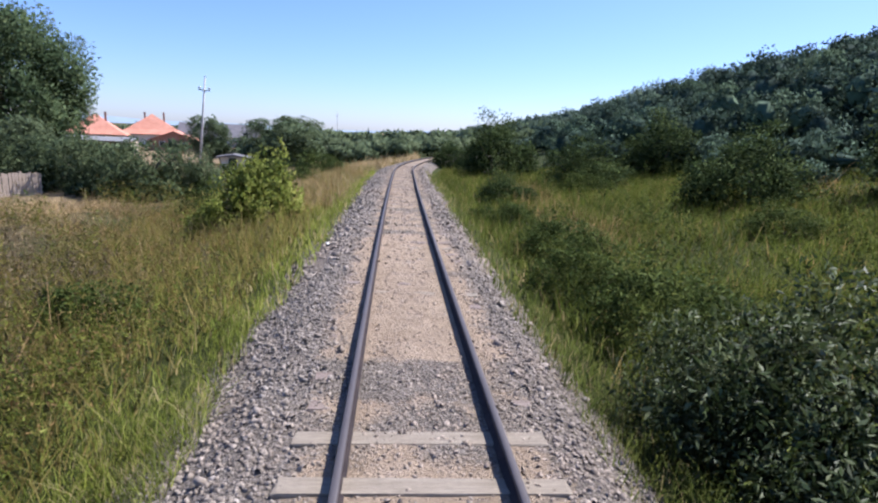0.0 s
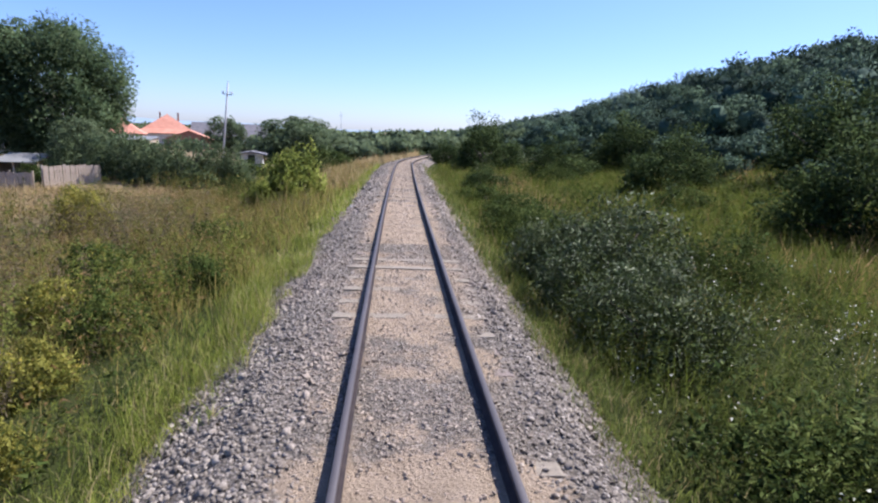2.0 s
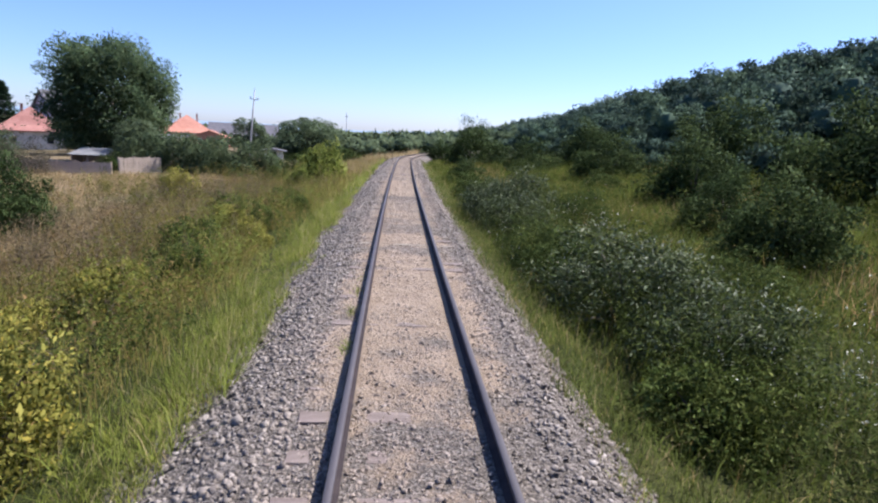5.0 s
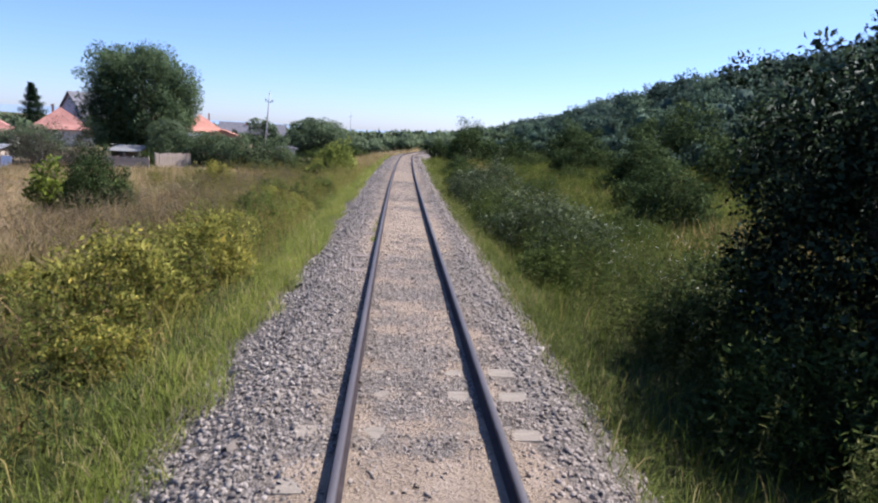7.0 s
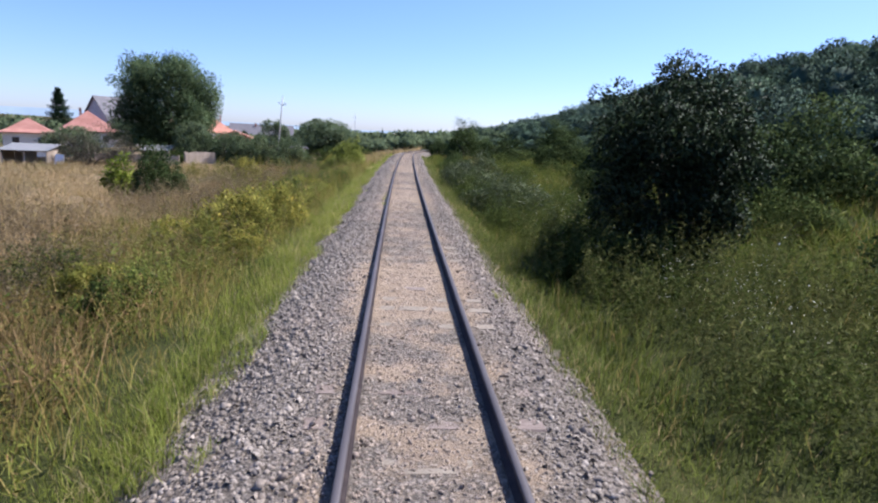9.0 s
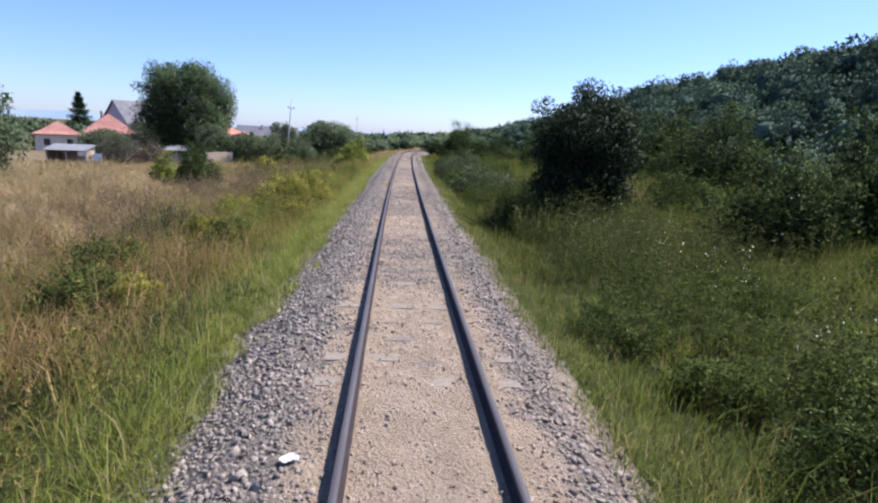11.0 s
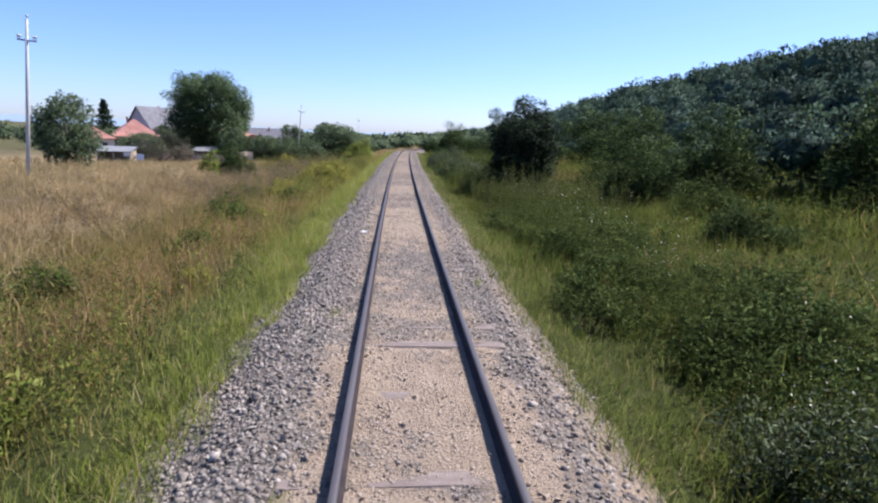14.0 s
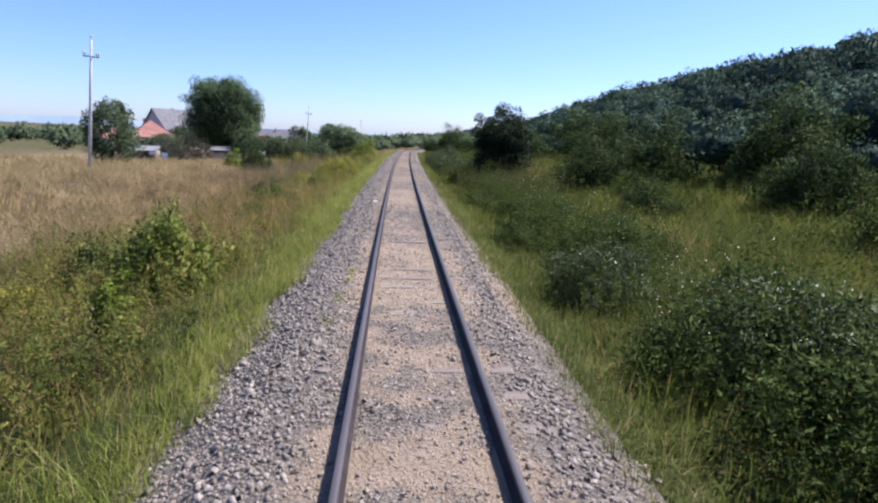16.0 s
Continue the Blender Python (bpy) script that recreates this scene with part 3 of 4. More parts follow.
def weed_line(y):
    """How far from the line's middle the tall weeds begin on the right."""
    return np.interp(y, [-60, -50, -46.8, -42, -36, -26, -20, -18, -8.4, -5.5, -4.3, -2.8, 6, 20], [3.4, 3.5, 3.9, 4.8, 4.3, 3.4, 4.0, 3.5, 3.3, 2.7, 2.5, 2.8, 2.9, 3.2])


def verge_right(x, y, d):
    return np.clip(np.interp(d + 0.2 * waves(x, y, 1.8, 32) + 0.16 * waves(x, y, 0.6, 39), [1.75, 2.0, 2.5, 4.0, 6], [0, 0.5, 1, 0.8, 0.3]), 0, 1)


def past_line(x, y, d):
    return np.interp(d - weed_line(y) + 0.15 * waves(x, y, 1.5, 38), [0, 0.35], [0.02, 1])


grass("verge_grass", "lush green grass along the edge of the ballast", G_LUSH, [
    blades(*sow(-5.5, -2.2, -66, 10, 400, 41, verge_left), 0.29, 0.0048, 42, 1.0),
    blades(*sow(-3.5, -2.25, -66, 12, 420, 73, verge_left), 0.19, 0.0042, 74, 1.2),
    blades(*sow(-5.0, -2.2, 6, 50, 90, 43, verge_left), 0.34, 0.014, 44, 0.7)])
grass("shady_verge_grass", "short green grass between the ballast and the weeds, darkened for shade", G_VERGE_SHADED, [
    blades(*sow(1.85, 3.3, -66, 12, 330, 75, verge_right), 0.17, 0.0045, 76, 1.2),
    blades(*sow(1.8, 5.5, -66, 10, 170, 45, verge_right), 0.24, 0.0055, 46, 1.0),
    blades(*sow(1.8, 4.5, 6, 50, 70, 47, verge_right), 0.28, 0.014, 48, 0.7)])
grass("slope_grass", "tall olive and straw grass on the embankment", G_MIXED, [
    blades(*sow(-10, -3.6, -66, 8, 140, 51, lambda x, y, d: np.clip(0.7 + 0.55 * waves(x, y, 2, 33), 0.08, 1) * np.interp(d, [-13, -11, -4.6, -3.6], [0.5, 1, 1, 0.3])), 0.46, 0.007, 52, 0.8),
    blades(*sow(-14, -9, -66, 14, 110, 59), 0.5, 0.012, 60, 0.8, far=True),
    blades(*sow(-14, -3.4, 4, 60, 80, 53), 0.5, 0.016, 54, 0.8, far=True)])
grass("field_grass", "dry straw-coloured grass of the field below the embankment", G_STRAW, [
    blades(*sow(-40, -9, -56, 38, 90, 55, lambda x, y, d: np.clip(0.75 + 0.6 * waves(x, y, 6, 34), 0.15, 1) * np.interp(d + np.interp(y, [-46, -38, -1, 5], [4, 0, 0, 6]), [-40, -30, -13, -9], [0.8, 1, 1, 0.12])), 0.46, 0.016, 56, 1.1, far=True),
    blades(*sow(-46, -10.5, -50, 9, 75, 120, lambda x, y, d: np.clip(0.35 + 1.1 * waves(x, y, 1.6, 121), 0, 1) * np.interp(d + np.interp(y, [-46, -38], [4, 0]), [-46, -30, -13, -10.5], [0.5, 0.8, 1, 0.1])), 0.8, 0.013, 122, 1.2, far=True),
    blades(*sow(-60, -36, -45, 30, 12, 77), 0.6, 0.05, 78, 0.8, far=True),
    blades(*sow(-14, -3.0, 58, 118, 24, 96), 0.7, 0.05, 97, 0.6, far=True),
    blades(*sow(-9, -3.2, 26, 62, 60, 57), 0.5, 0.026, 58, 0.7, far=True)])
grass("dry_grass", "reddish-brown dry grass patches among the green", G_RUSSET, [
    blades(*sow(6, 24, -50, 40, 34, 105, lambda x, y, d: np.clip(2.2 * waves(x, y, 8, 106) - 0.9, 0, 1)), 0.7, 0.014, 107, 0.6, far=True),
    blades(*sow(-17, -6, -56, 38, 60, 112, lambda x, y, d: np.clip(0.15 + 1.3 * waves(x, y, 5, 113), 0, 1)), 0.62, 0.012, 114, 0.8, far=True),
    blades(*sow(-10.5, -4.4, -47, -21, 130, 138, lambda x, y, d: (1.1 - green_stretch(y)) * np.clip(0.75 + 0.6 * waves(x, y, 2.2, 139), 0.1, 1) * np.interp(d, [-5.4, -4.4], [1, 0.15])), 0.62, 0.008, 140, 0.8),
    blades(*sow(5.5, 17, -6, 12, 26, 141, lambda x, y, d: np.exp(-((x - 12) / 3.2) ** 2 - ((y - 8) / 4.0) ** 2)), 0.5, 0.013, 142, 0.6, far=True),
    blades(*sow(-7.5, -3.2, 14, 60, 60, 108, lambda x, y, d: np.clip(0.3 + 1.2 * waves(x, y, 7, 109), 0, 1)), 0.6, 0.014, 110, 0.6, far=True)])
grass("meadow_grass", "green meadow grass and weeds beside the line", G_MEADOW, [
    blades(*sow(3.0, 9, -66, 10, 120, 61, lambda x, y, d: np.clip(0.75 + 0.5 * waves(x, y, 3, 35), 0.2, 1) * np.where((y > -33) & (y < -14) & (d > 3.8), 0.3, 1)), 0.45, 0.007, 62, 0.7),
    blades(*sow(8.5, 17, -74, 14, 150, 67), 0.4, 0.012, 68, 0.9, far=True),
    blades(*sow(3.0, 20, 6, 62, 60, 63), 0.5, 0.02, 64, 0.8, far=True),
    blades(*sow(15, 34, -74, 60, 40, 65), 0.5, 0.026, 66, 0.9, far=True)])


def tufts(places, seed):
    """Small grass tufts close along the rail and in the stones."""
    r = np.random.default_rng(seed)
    x = np.concatenate([r.normal(a, 0.05, 46) for a, b in places])
    y = np.concatenate([r.normal(b, 0.13, 46) for a, b in places])
    return blades(x, y, 0.13, 0.004, seed + 1, 0.9)


rail_tufts = [(-0.92, -10.8), (-0.9, -9.6), (-0.9, -8.6), (-0.9, -12.4), (-0.72, -50.9), (-0.72, -51.6), (-0.75, -53.0), (-0.78, -54.2), (-0.85, -46.0), (-1.9, -30.5), (1.7, -25.2), (-2.0, -6.2), (1.75, -44.0), (-1.95, -39.6)]
grass("rail_tufts", "small green grass tufts beside the rail", G_LUSH, [tufts(rail_tufts, 98)])


# ------------------------------------------------------------ bushes and trees
def leaf_cloud(centres, radii, per, size, seed, slim=0.5, droop=0.0, fold=True):
    """Folded leaves scattered round clump centres, denser towards their outsides."""
    r = np.random.default_rng(seed)
    n = len(centres) * per
    c = np.repeat(np.asarray(centres, float), per, 0)
    rad = np.repeat(np.asarray(radii, float), per)
    dirs = r.normal(size=(n, 3))
    dirs /= np.linalg.norm(dirs, axis=1)[:, None]
    p = c + dirs * (rad * r.uniform(0.25, 1.0, n) ** 0.5)[:, None] * np.array([1, 1, 0.8])
    s = size * r.lognormal(0, 0.25, n)
    u = dirs * 0.7 + r.normal(size=(n, 3)) * 0.7 + np.array([0, 0, -droop])
    u /= np.linalg.norm(u, axis=1)[:, None]
    w = np.cross(u, r.normal(size=(n, 3)))
    w /= np.linalg.norm(w, axis=1)[:, None] + 1e-9
    nn = np.cross(u, w)
    s1 = s[:, None]
    a, b = p, p + u * s1
    m = p + u * s1 * 0.45 + nn * s1 * 0.12
    soft = dirs * 0.75 + np.array([0, 0, 0.25]) + r.normal(size=(n, 3)) * 0.25
    if not fold:
        return np.stack([a - w * s1 * slim * 0.5, b, a + w * s1 * slim * 0.5], 1).reshape(-1, 3), 3 * np.arange(n)[:, None] + np.array([[0, 1, 2]]), np.repeat(soft, 3, 0)
    V = np.stack([a, m + w * s1 * slim * 0.5, b, m - w * s1 * slim * 0.5], 1).reshape(-1, 3)
    o = 4 * np.arange(n)[:, None]
    return V, np.concatenate([np.array([[0, 1, 2]]) + o, np.array([[0, 2, 3]]) + o]), np.repeat(soft, 4, 0)


def clumps(rx, ry, rz, n, seed, low=0.1, rough=0.3):
    """Clump centres over an uneven dome that stands on z = 0."""
    r = np.random.default_rng(seed)
    u = r.normal(size=(n, 3))
    u[:, 2] = np.abs(u[:, 2]) * 0.9 - 0.15 * r.uniform(0, 1, n)
    u /= np.linalg.norm(u, axis=1)[:, None]
    k = r.uniform(0.35, 1, n) ** 0.45 * (1 + rough * waves(u[:, 0] * 3 + 5, u[:, 1] * 3 + u[:, 2] * 2, 2.0, seed + 1))
    p = u * k[:, None] * np.array([rx, ry, rz])
    p[:, 2] = np.maximum(p[:, 2] + low * rz, 0.1 * rz)
    return p


def bush(name, label, mat, rx, ry, rz, n, per, size, seed, slim=0.5, stems=5, category="bush", group="lineside bushes", spike=0, fold=True):
    ob = thing(name, label, category, pose(0, 0, -200), group)
    r = random.Random(seed)
    c = clumps(rx, ry, rz, n, seed)
    for k in range(stems):
        bm = bmesh.new()
        p = c[r.randrange(n)]
        tube(bm, [(p[0] * 0.1, p[1] * 0.1, -0.15), (p[0] * 0.4, p[1] * 0.4, p[2] * 0.55), (p[0] * 0.95, p[1] * 0.95, p[2])], [0.035 * rz, 0.022 * rz, 0.006 * rz], 5)
        part("stem", bm, M_BARK, ob)
    cr = np.random.default_rng(seed + 5).uniform(0.16, 0.34, n) * (rx + ry + rz) / 3
    V, F, N = leaf_cloud(c, cr, per, size, seed + 2, slim, fold=fold)
    if spike:
        rr = np.random.default_rng(seed + 9)
        tips = c[rr.integers(0, n, spike)] * np.array([1, 1, 1.0]) + np.stack([rr.normal(0, 0.08, spike), rr.normal(0, 0.08, spike), rr.uniform(0.1, 0.4, spike) * rz], 1)
        V2, F2, N2 = leaf_cloud(tips, np.full(spike, 0.07 * rz), 14, size, seed + 11, slim, fold=fold)
        V, F = np.concatenate([V, V2]), np.concatenate([F, F2 + len(V)])
        N = np.concatenate([N, N2])
    part("foliage", leaf_mesh("foliage", V, F, N), mat, ob)
    return ob


def tree(name, label, mat, height, rx, ry, base, n, per, size, seed, trunk=0.3, category="tree", group="trees", square=0.0, fold=True):
    """Trunk, forking limbs and a crown of leaf clumps from base height to the top."""
    ob = thing(name, label, category, pose(0, 0, -200), group)
    r = random.Random(seed)
    rz = (height - base) / 1.95
    rr = np.random.default_rng(seed)
    u = rr.normal(size=(n, 3))
    u /= np.linalg.norm(u, axis=1)[:, None]
    u[:, :2] *= (1 + square * np.abs(u[:, 2]))[:, None]
    k = rr.uniform(0.3, 1, n) ** 0.4 * (1 + 0.22 * waves(u[:, 0] * 3, u[:, 1] * 3 + u[:, 2] * 3, 1.6, seed + 1))
    c = u * k[:, None] * np.array([rx, ry, rz]) + np.array([0, 0, base + rz])
    low = c[:, 2] < base + rz
    c[low, :2] *= 0.96
    bm = bmesh.new()
    top = base + rz * 1.3
    tube(bm, [(0, 0, -0.4), (0.03 * height * r.uniform(-1, 1), 0, height * 0.18), (0.1, -0.1, top * 0.6), (0.0, 0.1, top)], [trunk * 1.25, trunk, trunk * 0.6, trunk * 0.15], 9)
    part("trunk", bm, M_BARK, ob)
    for q in range(12):
        bm = bmesh.new()
        p = Vector(c[r.randrange(n)])
        z0 = min(max(base * 0.8, p.z * r.uniform(0.4, 0.7)), top * 0.8)
        tube(bm, [(0, 0, z0), (p.x * 0.45, p.y * 0.45, z0 * 0.4 + p.z * 0.6), (p.x * 0.92, p.y * 0.92, p.z)], [trunk * 0.45, trunk * 0.26, trunk * 0.05], 6)
        part("limb", bm, M_BARK, ob)
    cr = rr.uniform(0.18, 0.3, n) * (rx + ry + rz) / 3
    part("crown", leaf_mesh("crown", *leaf_cloud(c, cr, per, size, seed + 2, 0.6, fold=fold)), mat, ob)
    return ob


def stand(ob, x, y, turn=0, scale=1.0, sink=0.05, first=False, sz=None):
    """Puts a thing, or a copy of it, on the ground there."""
    z = float(ground_z(x, y)) - sink
    m = pose(x, y, z, 0, 0, turn) @ Matrix.Diagonal((scale, scale, sz or scale, 1))
    if first:
        ob.matrix_basis = m
        return ob
    return copy_thing(ob, m)


def plant(ob, places):
    """The thing itself at the first place, copies at the rest: x, y, turn, scale, height scale."""
    for j, (x, y, turn, s, h) in enumerate(places[1:]):
        stand(ob, x, y, turn, s, sz=h)
    x, y, turn, s, h = places[0]
    stand(ob, x, y, turn, s, first=True, sz=h)


SILVER = bush("bush", "dense grey-green willow-like bush beside the ballast", L_SILVER, 1.7, 1.6, 1.7, 170, 80, 0.09, 101, 0.38, spike=40)
plant(SILVER, [(5.0, 5.3, 0, 1.2, 1.15), (4.1, 3.4, 140, 0.85, 0.85), (3.75, 6.0, 60, 0.65, 0.8), (4.9, -8.0, 200, 1.15, 0.92), (5.2, -11.2, 20, 0.85, 0.72), (4.4, 1.3, 120, 0.85, 0.8), (4.8, -50.2, 310, 0.7, 0.66), (6.4, -54.6, 30, 0.9, 0.8)])
DARK = bush("bush", "dark green thorn bush with a dense rounded crown", L_DARK, 2.0, 1.9, 2.2, 150, 100, 0.1, 103, 0.6, fold=False)
# The first bush is added to stand for shade at the ivy tree's foot.
dark_places = [(5.9, -18.0, 70, 0.75, 0.6), (6.3, -21.6, 210, 0.7, 0.5), (9.8, 56, 0, 1.9, 1.95), (11.8, -3.3, 40, 1.0, 0.9), (13.0, -24.5, 80, 1.1, 1.1), (18, -23, 120, 1.5, 1.5), (13.2, 2.5, 200, 0.9, 0.85), (17, 12, 20, 1.5, 1.3), (6.0, 32, 10, 0.9, 0.6), (20, -8, 230, 1.7, 1.6), (23, -30, 60, 1.7, 1.7), (19, -38, 15, 1.3, 1.1), (12.0, -36.5, 300, 0.7, 0.5), (24, 8, 140, 1.9, 1.7), (18, 28, 190, 1.6, 1.3), (26, 24, 280, 2.0, 1.8), (14, 42, 300, 1.5, 1.2), (22, 46, 33, 1.9, 1.6), (6.2, 66, 66, 1.3, 1.0),
    (-17.2, 5.0, 20, 0.9, 1.3), (-19.0, 9.0, 120, 0.9, 1.2)]
plant(DARK, dark_places)
HEDGE = bush("hedge_bush", "tall overgrown garden hedge bush", L_HEDGE, 2.0, 1.9, 2.2, 140, 90, 0.12, 104, 0.6, group="garden hedge", fold=False)
plant(HEDGE, [(-18.2, 42, 0, 1.5, 1.48), (-21.5, 43, 50, 1.6, 1.52), (-15.6, 44, 100, 1.2, 1.35), (-25, 45, 150, 1.6, 1.48), (-29, 46, 200, 1.5, 1.48)])
GREEN = bush("bush", "leafy mid-green bush in the tall grass", L_GREEN, 1.6, 1.5, 1.6, 110, 66, 0.1, 107, 0.38, spike=16)
green_places = [(-7.6, -47.5, 130, 0.7, 0.7), (4.2, 12.6, 60, 0.85, 0.75), (5.2, 17.5, 100, 1.0, 0.8), (4.6, 24, 150, 0.9, 0.65), (14.5, 20, 90, 1.0, 0.7), (15, -14, 33, 1.3, 1.1), (13, 38, 70, 1.2, 0.8), (17, -46, 100, 1.4, 1.2), (28, -18, 80, 1.8, 1.8), (14, -30, 10, 1.0, 0.9), (-9.5, 47, 0, 1.6, 1.4), (-12, 54, 60, 1.5, 1.3), (-16.5, 58, 20, 1.5, 1.0), (-8, 60, 110, 1.8, 1.5), (4.9, 9.9, 80, 1.0, 0.9), (4.4, -3.4, 140, 0.95, 0.72), (3.9, -5.4, 250, 0.7, 0.62), (8.2, 5.6, 250, 0.85, 0.75), (8.6, -6.6, 20, 0.8, 0.6), (5.6, -54.4, 200, 0.95, 0.85), (5.7, -57.4, 20, 1.0, 0.9), (7.3, -56.2, 130, 1.1, 0.95), (6.2, -46.9, 250, 0.95, 0.75), (7.4, -45.2, 310, 1.0, 0.8), (5.3, -59.6, 70, 0.8, 0.75), (5.2, -21.2, 200, 0.9, 0.8), (4.2, -44.0, 10, 0.7, 0.55), (4.0, -33.4, 10, 0.55, 0.45), (7.8, -51.8, 60, 0.9, 0.8), (5.6, -41.6, 75, 0.85, 0.62), (5.3, -38.3, 15, 0.75, 0.6), (7.0, -36.8, 115, 0.95, 0.7), (-9.5, -20, 200, 0.8, 0.7), (7.6, -43.0, 15, 0.8, 0.6), (21, -1, 99, 1.8, 1.6), (-11, 33, 70, 0.9, 0.9), (-29, 40, 50, 1.1, 1.1)]
plant(GREEN, green_places)
YELLOW = bush("bush", "yellowing bush on the grassy embankment slope", L_YELLOW, 1.3, 1.2, 1.5, 110, 75, 0.08, 109, 0.5, spike=14)
plant(YELLOW, [(-5.4, -17.0, 0, 1.0, 1.15), (-4.7, -14.0, 110, 0.85, 1.05), (-15.0, 19.5, 200, 1.0, 1.4), (-7.5, 27.5, 20, 1.0, 1.1)])
ELDER = bush("bush", "lime-green leafy bush on the embankment", L_ELDER, 1.5, 1.4, 1.6, 130, 60, 0.13, 115, 0.5, spike=16)
plant(ELDER, [(-5.9, 24.3, 70, 1.15, 1.6), (-7.2, 22.6, 10, 0.7, 0.8), (-5.1, -49.4, 30, 0.68, 1.1)])
SHRUB = bush("shrub", "small leafy green shrub in the grass", L_FRESH, 1.6, 1.5, 1.6, 80, 80, 0.12, 117, 0.5, stems=4, category="shrub", group="small shrubs", spike=8)
plant(SHRUB, [(-4.6, 4.2, 0, 0.55, 0.55), (8.5, -31, 130, 0.5, 0.4), (3.9, -13.2, 20, 0.55, 0.5), (4.7, -35.6, 215, 0.45, 0.4), (-6.5, 4.5, 300, 0.5, 0.5), (-5.2, -12.5, 40, 0.4, 0.4), (-8.2, -27, 77, 0.6, 0.6), (-6.6, -36.5, 10, 0.5, 0.5), (-5.6, -5.5, 15, 0.5, 0.6), (-6.8, -1.0, 95, 0.6, 0.65), (-5.2, 1.8, 160, 0.45, 0.55), (-7.8, 7.0, 210, 0.7, 0.7), (-6.2, 11.0, 250, 0.6, 0.6), (-5.8, -24.0, 290, 0.5, 0.5), (-7.0, -31.0, 330, 0.6, 0.6), (-8.6, -41.0, 25, 0.6, 0.6)])
GOLDEN = bush("shrub", "small yellowing shrub in the grass", L_YELLOW, 1.3, 1.2, 1.5, 80, 80, 0.11, 119, 0.5, stems=4, category="shrub", group="small shrubs", spike=8)
plant(GOLDEN, [(-4.6, -19.2, 140, 0.5, 0.5), (-5.6, -55.6, 250, 0.5, 0.6), (-4.4, -2.3, 90, 0.32, 0.36), (-7.4, -8.6, 10, 0.5, 0.45), (-5.6, -31, 120, 0.42, 0.42), (-4.7, -41.5, 33, 0.3, 0.35), (-9, 9, 66, 0.6, 0.55), (-8.6, -50, 190, 0.6, 0.6), (-6.2, -7.8, 20, 0.6, 0.7), (-5.3, -0.2, 75, 0.45, 0.5), (-6.9, 3.6, 140, 0.6, 0.6), (-8.5, -14.0, 200, 0.7, 0.7), (-7.2, -22.5, 240, 0.6, 0.6), (-6.4, -57.0, 285, 0.5, 0.6), (-7.4, -53.8, 310, 0.7, 0.8)])
LIME = bush("sapling", "bright green young sapling in the dry field", L_LIME, 0.6, 0.6, 2.2, 50, 50, 0.16, 111, 0.5, category="sapling", group="saplings")
plant(LIME, [(-20.2, 6.0, 0, 1.4, 1.35), (-4.6, -53.0, 90, 0.5, 0.5)])
TWIGGY = bush("bush", "grey-brown half-bare bush at the garden edge", L_TWIG, 2.2, 2.0, 2.6, 120, 45, 0.13, 113, 0.3, stems=9)
plant(TWIGGY, [(-36.2, 32.0, 0, 1.2, 1.6), (-33.6, 34.5, 90, 0.9, 1.2)])

IVY = tree("tree", "dense dark ivy-covered tree close to the line", L_IVY, 5.3, 1.8, 2.1, 0.0, 280, 180, 0.095, 121, 0.16, square=0.55)
stand(IVY, 7.6, -19.3, 0, 1.0, first=True, sz=1.02)
WALNUT = tree("tree", "large broad walnut tree with a dense rounded crown", L_WALNUT, 14.8, 6.6, 6.6, 1.0, 380, 190, 0.28, 123, 0.4, square=0.15, fold=False)
stand(WALNUT, -36.7, 56.5, 0, 1.0, first=True)
# Garden trees share the leaf colour that is paled for haze.
ROUND = tree("tree", "bushy green garden tree with a full crown", L_HAZED_BELT, 7.0, 3.0, 3.0, 0.5, 150, 70, 0.24, 125, 0.2, group="garden trees", fold=False)
plant(ROUND, [(-31.0, 0.0, 0, 0.85, 1.04), (-25, 150, 60, 2.2, 1.2), (-16.8, 88, 100, 1.9, 0.95), (-11, 96, 20, 1.3, 0.6), (-26.5, 84, 130, 0.95, 0.95), (-50, 72, 77, 1.2, 0.8), (-42, 40, 10, 1.1, 0.6), (-30.5, 49, 220, 0.9, 0.75)])


def weeds(name, label, mat, x, y, height, leaf, seed, per=9, slim=0.3, tiers=5, width=0.13):
    """Leafy upright stems, many together."""
    rr = np.random.default_rng(seed)
    n = len(x)
    z = ground_z(x, y)
    h = height * rr.lognormal(0, 0.3, n)
    lean = rr.normal(0, 0.15, (n, 2)) * h[:, None]
    t = np.linspace(0.25, 1.0, tiers)
    c = np.stack([x[:, None] + lean[:, :1] * t, y[:, None] + lean[:, 1:] * t, z[:, None] + h[:, None] * t], -1).reshape(-1, 3)
    rad = np.repeat(h, tiers) * width * rr.uniform(0.6, 1.4, n * tiers)
    return tagged(part(name, leaf_mesh(name, *leaf_cloud(c, rad, per, leaf, seed + 1, slim, fold=False)), mat, None), label, "weeds", kind="stuff")


weeds("slope_weeds", "tangled green and brown weeds on the embankment", L_WEED, *sow(-9.5, -3.7, -62, 14, 12.0, 81, lambda x, y, d: green_stretch(y) * np.clip(0.5 + 0.9 * waves(x, y, 3, 82), 0, 1) * np.interp(d, [-4.6, -3.7], [1, 0.3])), 0.82, 0.065, 83, tiers=6, width=0.12)
weeds("yellow_weeds", "tall yellow-green weeds in loose stands on the embankment", L_ELDER, *sow(-8.5, -3.6, -62, 12, 7.0, 123, lambda x, y, d: green_stretch(y) * np.clip(1.3 * waves(x, y, 3.5, 124) - 0.2, 0, 1)), 1.0, 0.06, 125, per=10, tiers=7, width=0.09)
